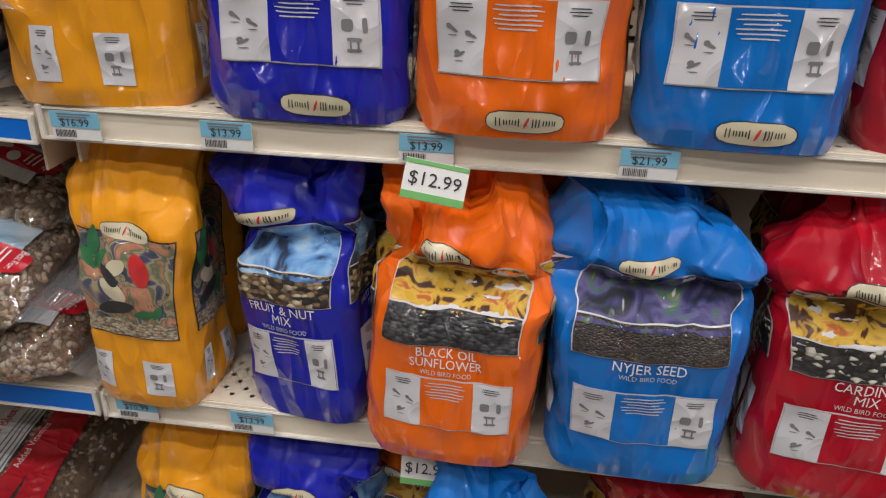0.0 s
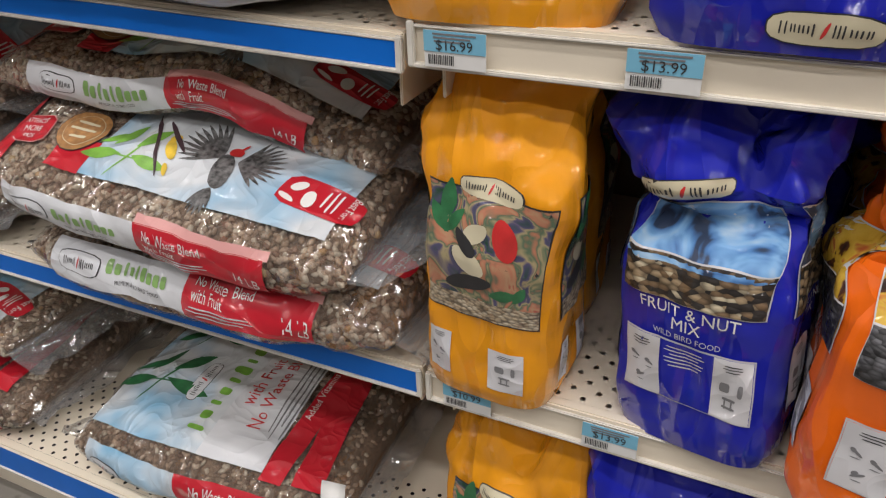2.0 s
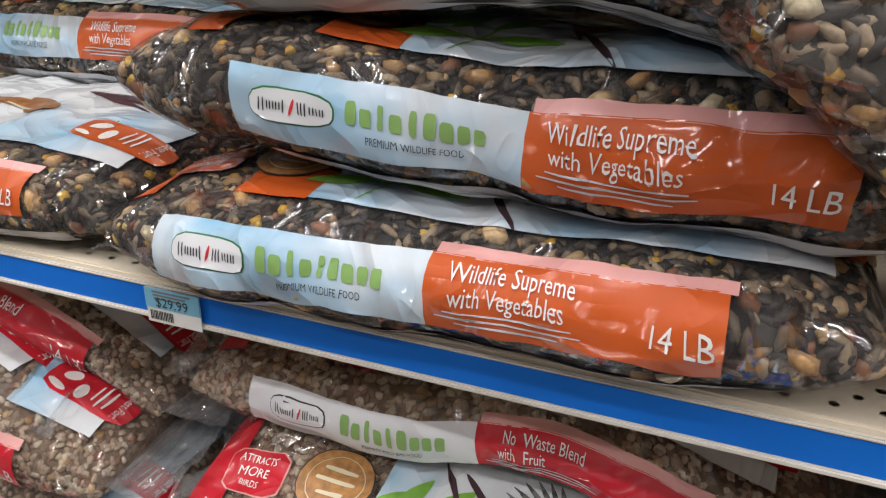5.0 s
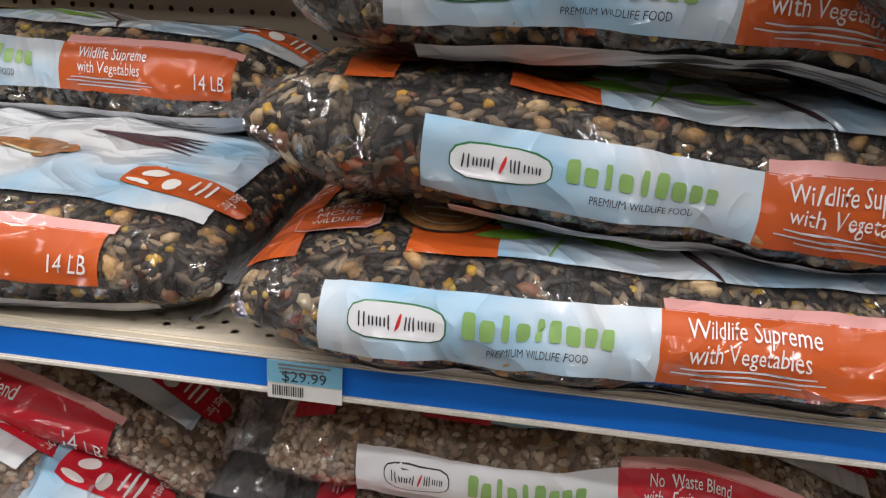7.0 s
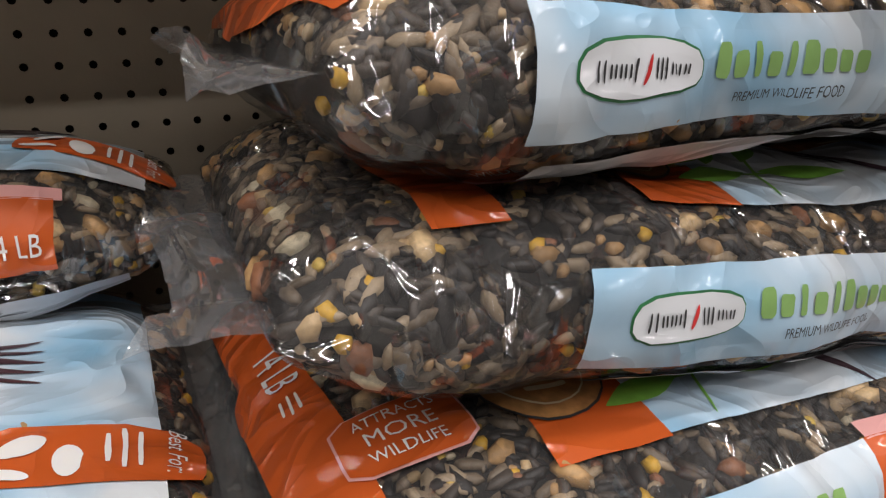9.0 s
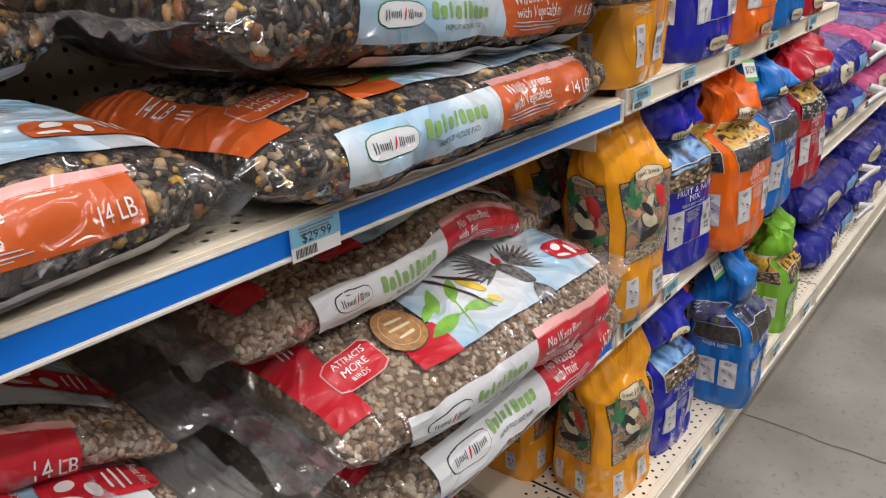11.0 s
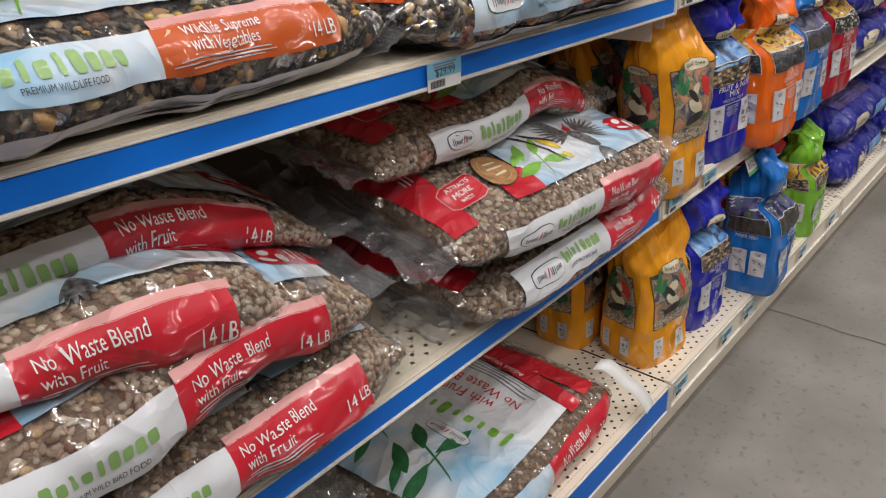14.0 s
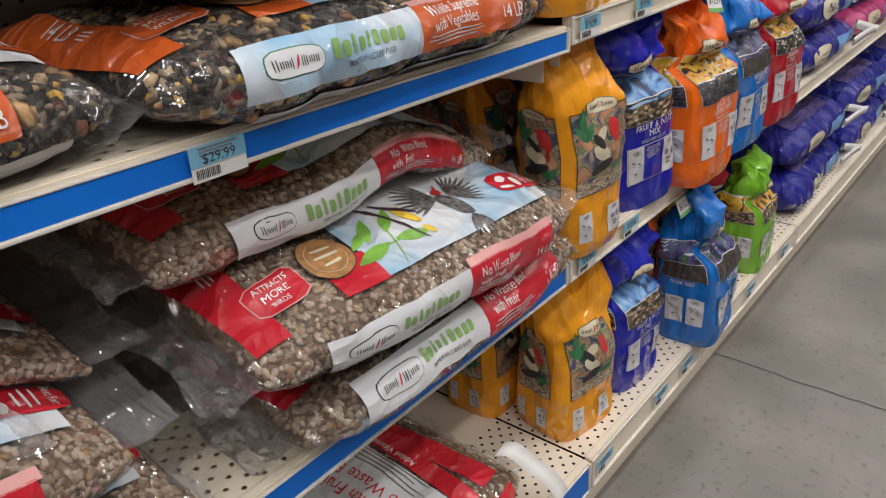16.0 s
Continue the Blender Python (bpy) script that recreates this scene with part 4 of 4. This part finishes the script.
big_bag(pose(-0.365, -0.03, ZL + 0.001, 0, 0, 3), 21, "large clear seed sack with sky print on the base shelf", L=0.45, H=0.1)
big_bag(pose(-0.94, -0.04, ZL + 0.001, 0, 0, 0), 22, "large seed sack with sky print, lowest of its pile", L=0.46)
clear_bag(pose(-1.03, 0.045, ZL + 0.098, 4, 0, -11), True, 23, "large clear seed bag with garden print on a pile", L=0.58, D=0.36, H=0.1, print_k=1.15, seals=(0.04, 0.09), weight="25 LB", group="large seed sacks")

# ---- bags that stand up ----
STYLES = {
    "fold": dict(w=[(0, .93), (.05, 1), (.55, 1), (.66, .98), (.73, .86), (.82, .97), (.92, .95), (1, .8)],
                 d=[(0, .95), (.05, 1), (.5, 1), (.6, .86), (.68, .55), (.78, .62), (.9, .4), (1, .05)],
                 y=[(0, 0), (.58, 0), (.68, .16), (.77, -.02), (.9, -.1), (1, .06)]),
    "tall": dict(w=[(0, .94), (.05, 1), (.6, 1), (.8, .97), (.93, .92), (1, .86)],
                 d=[(0, .95), (.05, 1), (.5, .98), (.7, .78), (.88, .36), (1, .05)],
                 y=[(0, 0), (.5, 0), (.8, .06), (1, .1)]),
}


class Sack(Sheet):
    """A filled sack that stands: a runs across its front and round its sides, b up it."""

    def __init__(self, m, width, depth, height, style, seed, film, label, group, lean=0.0):
        self.W, self.D, self.H, self.seed, self.lean = width, depth, height, seed, lean
        self.st = {k: np.array(v) for k, v in STYLES[style].items()}
        self.ln, self.tn, self.tx = ellipse_table(depth, width, 4.4)
        self.style, self.film = style, film
        self.root = tagged(new("seed_sack"), label, "bird seed sack", group)
        self.root.matrix_basis = m

    def base(self, a, b):
        span = self.ln[-1] - self.ln[0]
        a = (a - self.ln[0]) % span + self.ln[0]
        y, x = np.interp(a, self.ln, self.tn), np.interp(a, self.ln, self.tx)
        t = np.clip(b / self.H, 0, 1)
        w, d, o = (np.interp(t, self.st[k][:, 0], self.st[k][:, 1]) for k in "wdy")
        top = np.clip((t - 0.52) / 0.3, 0, 1)
        p = np.stack([x * w * self.W / 2, self.D * (0.5 + 0.5 * y * d + o), b], 1)
        q = p + self.seed * 2.71
        neck = np.exp(-((t - 0.7) / 0.1) ** 2) if self.style == "fold" else 0.3 * top
        soft = 1.0 if self.style == "fold" else 0.4
        d1 = vnoise(q * 10) * 0.004 + creased(q * np.array([24, 24, 15])) * (0.004 + 0.034 * top * soft) + creased(q * np.array([13, 13, 8])) * (0.003 + 0.038 * top * soft)
        d1 += creased(q * np.array([62, 62, 40])) * (0.003 + 0.008 * top) + ridged(q * np.array([38, 38, 5])) * 0.007 * neck
        d1 = d1 * np.clip(0.3 + b / 0.04, 0, 1)
        p[:, 0] += x * d1
        p[:, 1] += y * d1 * (0.5 + 0.5 * d)
        crest = np.clip((t - 0.72) / 0.28, 0, 1)
        p[:, 1] += crest * (0.026 * creased(q * np.array([34, 6, 9])) + 0.008 * ridged(q * np.array([55, 6, 8])))
        p[:, 2] += crest * (0.03 * creased(q * np.array([28, 5, 3]) + 4.5) + (0.012 * x * x if self.style == "tall" else 0))
        p[:, 0] += self.lean * b
        return p

    def body(self):
        nu, nv = int(self.H / 0.0055), int((self.ln[-1] - self.ln[0]) / 0.0055)
        b = np.linspace(0, self.H, nu)
        a = np.linspace(self.ln[0], self.ln[-1], nv, endpoint=False)
        B, A = np.meshgrid(b, a, indexing="ij")
        v = self.base(A.ravel(), B.ravel())
        f = [(q[3], q[2], q[1], q[0]) for q in grid_faces(nu, nv, True)]
        n = nu * nv
        v = np.vstack([v, v[-nv:].mean(0), v[:nv].mean(0)])
        f += [((nu - 1) * nv + j, (nu - 1) * nv + (j + 1) % nv, n) for j in range(nv)] + [((j + 1) % nv, j, n + 1) for j in range(nv)]
        ob = mesh_part("film_body", v, f, self.film, self.root, "glossy creased printed plastic sack")
        ob.data.set_sharp_from_angle(angle=radians(38))
        return ob


def framed(s, name, a0, a1, b0, b1, mat, label):
    f = s.rect("window_frame", a0 - 0.0014, a1 + 0.0014, b0 - 0.0014, b1 + 0.0014, PALE_INK)
    return s.rect(name, a0, a1, b0, b1, mat, label, up=0.0006, parent=f)


def seed_sack(kind, m, seed, where="", lean=0.0, W=0.18, D=0.12, H=0.32, full=True):
    """One of the coloured standing seed sacks."""
    film, names, seeds, colour = KINDS[kind]
    s = Sack(m, W, D, H, "tall" if kind == "yellow" else "fold", seed, film, f"{colour} plastic seed sack {where}".strip(), "standing seed sacks", lean)
    s.body()
    sd = s.W / 2 + s.D / 2 - 0.012
    h = H / 0.32
    if kind == "yellow":
        for c, w in ((0, 0.056), (-sd, 0.036), (sd, 0.036)):
            f = s.rect("picture_outline", c - w - 0.0012, c + w + 0.0012, 0.0985 * h, 0.2215 * h, INK)
            s.rect("garden_print", c - w, c + w, 0.12 * h, 0.22 * h, ART_GARDEN, "printed garden picture", up=0.0005, parent=f)
            s.blobs("printed_foliage", [(c - w * 0.62, 0.205 * h, 0.022, 0.008, 80), (c - w * 0.75, 0.19 * h, 0.016, 0.006, 130), (c - w * 0.45, 0.19 * h, 0.016, 0.006, 50), (c + w * 0.45, 0.132 * h, 0.013, 0.006, 10), (c + w * 0.7, 0.135 * h, 0.01, 0.005, 60)], DEEP_GREEN, up=0.001, tip=0.6)
            s.blobs("printed_shapes", [(c - w * 0.15, 0.158 * h, 0.018, 0.01, -30), (c - w * 0.05, 0.185 * h, 0.012, 0.008, 40)], CREAM_INK, up=0.0012)
            s.blobs("printed_dark", [(c - w * 0.15, 0.137 * h, 0.024, 0.008, 15), (c - w * 0.2, 0.175 * h, 0.014, 0.006, -50)], INK, up=0.0015)
            s.blobs("printed_red", [(c + w * 0.42, 0.185 * h, 0.01, 0.018, 15)], RED_INK, up=0.0015)
            s.rect("seed_window", c - w, c + w, 0.1 * h, 0.12 * h, SEED_PALE, "window showing pale hulled seed", up=0.0006, parent=f)
            s.badge(c + w * 0.1, 0.223 * h, 0.056 if w > 0.04 else 0.042, -3)
            s.icon_panel(c - w * 0.95, c - w * 0.5, 0.024, 0.072 * h, 0)
            s.icon_panel(c + w * 0.2, c + w * 0.8, 0.022, 0.068 * h, 1)
        return s
    win0, win1 = 0.155 * h, 0.19 * h
    fw = W * 0.385
    art = {"blue": ART_SKY, "azure": ART_DUSK}.get(kind, ART_SUNFLOWER)
    for c, w in ((0, fw), (-sd, D * 0.36), (sd, D * 0.36)):
        f = framed(s, "garden_print", c - w, c + w, win0, win1 + 0.045 * h, art, "printed picture above the seed window")
        s.rect("window_edge", c - w, c + w, win1, win1 + 0.0012, PALE_INK, up=0.0014, parent=f)
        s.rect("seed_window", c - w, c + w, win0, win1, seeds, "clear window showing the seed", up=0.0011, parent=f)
        y0, y1 = 0.053 * h, 0.114 * h
        if c == 0:
            for i, line in enumerate(names):
                s.text(line, c, win0 - 0.0085 * h - 0.0128 * i * h, 0.0158 * h, WHITE_INK)
            s.text("WILD BIRD FOOD", c, win0 - 0.0075 * h - 0.0128 * len(names) * h, 0.008 * h, PALE_INK)
            framed(s, "text_block", c - w * 0.95, c + w * 0.95, y0, y1, film, "outlined printed block")
            s.bars(c, y1 - 0.014 * h, w * 0.62, 0.022 * h, 6, PALE_INK, up=0.0011)
            s.icon_panel(c - w * 0.95, c - w * 0.37, y0, y1, 0).location.y -= 0.0009
            s.icon_panel(c + w * 0.42, c + w * 0.95, y0, y1, 1).location.y -= 0.0009
        else:
            for i, line in enumerate(names):
                s.text(line, c, win0 - 0.0085 * h - 0.0105 * i * h, 0.0112 * h, WHITE_INK)
            s.icon_panel(c - w * 0.7, c + w * 0.1, y0, y1, 1 if c > 0 else 0)
            s.icon_panel(c + w * 0.25, c + w * 0.95, y0, y1, 0)
    if H > 0.325:
        s.badge(0.012, 0.018, 0.066)
    if full:
        s.badge(-0.01, 0.25 * h, 0.056, 6)
    return s


KINDS = {
    "yellow": (YELLOW, (), SEED_PALE, "golden yellow"),
    "blue": (BLUE, ("FRUIT & NUT", "MIX"), SEED_MIX, "royal blue"),
    "orange": (ORANGE, ("BLACK OIL", "SUNFLOWER"), SEED_BLACK, "bright orange"),
    "azure": (AZURE, ("NYJER SEED",), SEED_NYJER, "azure blue"),
    "red": (RED, ("CARDINAL", "MIX"), SEED_CARD, "deep red"),
    "green": (GREEN, (), SEED_MIX, "lime green"),
}
# middle shelf
seed_sack("yellow", pose(0.068, -0.02, ZM, 0, 0, -4), 1, "on the middle shelf", W=0.134, D=0.125, H=0.315)
seed_sack("blue", pose(0.256, -0.012, ZM, 0, -4, -14), 2, "turned a little on the middle shelf", W=0.148, D=0.125, H=0.32)
seed_sack("orange", pose(0.43, -0.058, ZM, -1, 0, -2), 3, "overhanging the middle shelf's edge", W=0.178, D=0.145, H=0.305)
seed_sack("azure", pose(0.628, -0.05, ZM, 0, 0, -2), 4, "on the middle shelf", W=0.192, D=0.14, H=0.315)
seed_sack("red", pose(0.83, -0.05, ZM, 0, 0, -4), 5, "on the middle shelf", W=0.19, D=0.13, H=0.31)
seed_sack("yellow", pose(0.06, 0.13, ZM, 0, 0, 3), 6, "standing behind on the middle shelf", W=0.15, D=0.12, H=0.31)
seed_sack("yellow", pose(-0.005, 0.27, ZM, 0, 0, 6), 7, "at the back of the middle shelf", W=0.15, D=0.12, H=0.31)
for i, (kind, x, y, turn) in enumerate((("blue", 0.27, 0.12, 8), ("orange", 0.44, 0.1, -4), ("azure", 0.655, 0.11, 5), ("red", 0.86, 0.11, -3), ("red", 0.985, 0.02, 4))):
    seed_sack(kind, pose(x, y, ZM, 0, 0, turn), 50 + i, "in the row behind", W=0.17 if i < 4 else 0.12, D=0.12, H=0.315)
# upper shelf
seed_sack("yellow", pose(0.07, -0.005, ZU, 0, 0, 4), 8, "on the upper shelf", W=0.19, D=0.13, H=0.34)
seed_sack("blue", pose(0.284, -0.012, ZU, 0, 0, 0), 9, "on the upper shelf", W=0.195, D=0.13, H=0.34)
seed_sack("orange", pose(0.479, -0.022, ZU, 0, 0, 0), 10, "on the upper shelf", W=0.19, D=0.13, H=0.34)
seed_sack("azure", pose(0.676, -0.018, ZU, 0, 0, -2), 11, "on the upper shelf", W=0.185, D=0.13, H=0.34)
seed_sack("red", pose(0.872, -0.01, ZU, 0, 0, -2), 12, "on the upper shelf", W=0.185, D=0.13, H=0.33)
# base shelf
seed_sack("yellow", pose(0.075, -0.012, ZL, 0, 0, -10), 13, "on the base shelf", W=0.155, D=0.13, H=0.285)
seed_sack("yellow", pose(0.06, 0.14, ZL, 0, 0, 4), 14, "behind another on the base shelf", W=0.15, D=0.12, H=0.28)
seed_sack("blue", pose(0.25, -0.02, ZL, 0, 0, -5), 15, "on the base shelf", W=0.15, D=0.125, H=0.3)
seed_sack("azure", pose(0.49, -0.085, ZL, 0, 0, 4), 16, "overhanging the base shelf's edge", W=0.165, D=0.13, H=0.31)
seed_sack("orange", pose(0.395, 0.06, ZL, 0, 0, -3), 17, "at the back of the base shelf", W=0.15, D=0.12, H=0.3)
seed_sack("green", pose(0.83, -0.055, ZL, 0, 0, 3), 18, "on the base shelf", W=0.15, D=0.12, H=0.27)
seed_sack("red", pose(0.69, 0.03, ZL, 0, 0, 3), 19, "on the base shelf", W=0.15, D=0.12, H=0.29)


def strap_sack(m, seed, film, label, L=0.5, D=0.36, H=0.12):
    """Heavy printed sack lying down, with an oval badge and a white carrying strap."""
    s = Pillow("strapped_sack", m, L, D, H, seed, label, "bird seed sack", "strapped sacks", None, 1.5, 0.2)
    s.shell("film_body", film, 0.0)
    s.blob("badge", -0.08, 0.0, 0.058, 0.024, 0, 3, mat=CREAM_INK, label="cream oval badge")
    s.bars(-0.08, 0.0, 0.07, 0.02, 2, GREY_INK, up=0.0009)
    s.rect("front_stripe", 0.05, 0.2, -0.03, 0.02, SKY_BLUE, "pale printed side band")
    s.rect("top_print", -0.15, 0.15, 0.07, 0.25, PURPLE, "printed top picture")
    n = 24
    t = np.linspace(0, 1, n)
    x = L / 2 - 0.09 + 0.11 * np.sin(t * np.pi)
    y = -0.01 - 0.03 * np.sin(t * np.pi)
    z = H * 0.3 + H * 0.4 * t + 0.008 * np.sin(t * 7)
    v = np.concatenate([np.stack([x, y, z - 0.011], 1), np.stack([x, y - 0.004, z + 0.011], 1), np.stack([x, y + 0.002, z + 0.011], 1), np.stack([x, y + 0.006, z - 0.011], 1)])
    f = [(k * n + i, k * n + i + 1, ((k + 1) % 4) * n + i + 1, ((k + 1) % 4) * n + i) for k in range(4) for i in range(n - 1)]
    mesh_part("strap", v, f, STRAP, s.root, "white plastic carrying strap")
    return s


N1 = "dark blue seed sack with white strap"
k = 40
for x, film in ((1.36, NAVY), (1.9, NAVY), (2.44, NAVY), (3.0, BLUE), (3.6, BLUE)):
    for i in range(2):
        strap_sack(pose(x + 0.015 * i, -0.035 + 0.02 * i, ZL + 0.115 * i, 0, 0, 2 - 3 * i), k, film, N1 + " on the base shelf", H=0.115)
        strap_sack(pose(x - 0.03 + 0.02 * i, -0.01 + 0.01 * i, ZM + 0.115 * i, 0, 0, 2 * i - 1), k + 1, NAVY if x < 1.8 else MAGENTA if x < 2.2 else film, N1.replace("dark blue", "dark blue" if x < 1.8 else "pink" if x < 2.2 else "dark blue") + " on the middle shelf", H=0.115)
        k += 2

# ---- price tags ----


def price_tag(x, z, front, price, w=0.052, h=0.029, tilt=0.0):
    root = tagged(new("price_tag"), "blue and white printed shelf price tag", "price tag", "shelf price tags")
    root.matrix_basis = pose(x, front - 0.0065, z, 0, tilt, 0)
    part("card", box_bm((w, 0.0008, h), (0, 0, -h / 2), 0.0002), PAPER, root)
    part("blue_field", box_bm((w, 0.0008, h * 0.56), (0, -0.0007, -h * 0.28)), TAG_BLUE, root)
    v, f = letters(price)
    mesh_part("price", [(a * 0.0115, -0.0016, b * 0.0115 - h * 0.38) for a, b in v], f, INK, root)
    bm = bmesh.new()
    for i in range(3):
        b = box_bm((w * (0.7 - 0.1 * i), 0.0002, 0.0014), (-0.002 * i, -0.0014, -h * 0.08 - 0.0028 * i))
        me = bpy.data.meshes.new("line")
        b.to_mesh(me)
        b.free()
        bm.from_mesh(me)
        bpy.data.meshes.remove(me)
    part("fine_print", bm, GREY_INK, root)
    bm = bmesh.new()
    for i in range(14):
        bmesh.ops.create_cube(bm, size=1, matrix=Matrix.Translation((-w * 0.42 + i * 0.0016, -0.001, -h * 0.77)) @ Matrix.Diagonal((0.0005 + 0.0004 * (i % 3 == 0), 0.0003, h * 0.26, 1)))
    part("barcode", bm, INK, root)
    return root


def sale_card(x, y, z, ry, price="$12.99"):
    root = tagged(new("sale_card"), "white sale price card with green bands", "price card", "sale cards")
    root.matrix_basis = pose(x, y, z, -22, ry, 0)
    part("card", box_bm((0.06, 0.0008, 0.038), (0, 0, 0), 0.0002), PAPER, root)
    for dz, hh in ((-0.015, 0.007), (0.0165, 0.004)):
        part("green_band", box_bm((0.06, 0.0006, hh), (0, -0.0008, dz)), TAG_GREEN, root)
    v, f = letters(price)
    mesh_part("price", [(a * 0.0185, -0.0012, b * 0.018 + 0.001) for a, b in v], f, INK, root)
    return root


for x, price in ((0.045, "$16.99"), (0.203, "$13.99"), (0.4, "$13.99"), (0.605, "$21.99"), (0.86, "$14.99")):
    price_tag(x, ZU - 0.006, 0.0, price)
for x, price in ((0.05, "$10.99"), (0.195, "$13.99"), (0.61, "$13.99"), (0.797, "$14.99")):
    price_tag(x, ZM - 0.004, 0.0, price)
for x, price in ((0.04, "$10.99"), (0.26, "$13.99"), (0.38, "$13.99"), (0.74, "$14.99"), (0.98, "$14.99")):
    price_tag(x, ZL - 0.012, -0.047, price)
for x, z, price in ((-0.545, ZU, "$29.99"), (-0.94, ZM, "$19.99")):
    price_tag(x, z - 0.004, 0.0, price, tilt=LEAN if z > 0.6 else 0.0)
price_tag(-0.86, ZL - 0.012, -0.047, "$29.99")
sale_card(0.412, -0.03, ZU - 0.044, 8)
sale_card(0.405, -0.012, ZM - 0.055, 0)


def paper_strip():
    n = 20
    t = np.linspace(0, 1, n)
    x, y, z = -0.155 + 0.045 * t, 0.02 - 0.085 * t, 0.252 - 0.085 * t ** 2 + 0.004 * np.sin(t * 9)
    a, b = np.stack([x - 0.017, y, z], 1), np.stack([x + 0.017, y + 0.004, z + 0.001], 1)
    v = np.concatenate([a, b, a - [0, 0, 0.0006], b - [0, 0, 0.0006]])
    f = []
    for i in range(n - 1):
        f += [(i, i + 1, n + i + 1, n + i), (2 * n + i, 3 * n + i, 3 * n + i + 1, 2 * n + i + 1), (i, 2 * n + i, 2 * n + i + 1, i + 1), (n + i, n + i + 1, 3 * n + i + 1, 3 * n + i)]
    tagged(mesh_part("paper_strip", v, f, PAPER), "loose white paper strip hanging off a seed sack", "paper strip")


paper_strip()
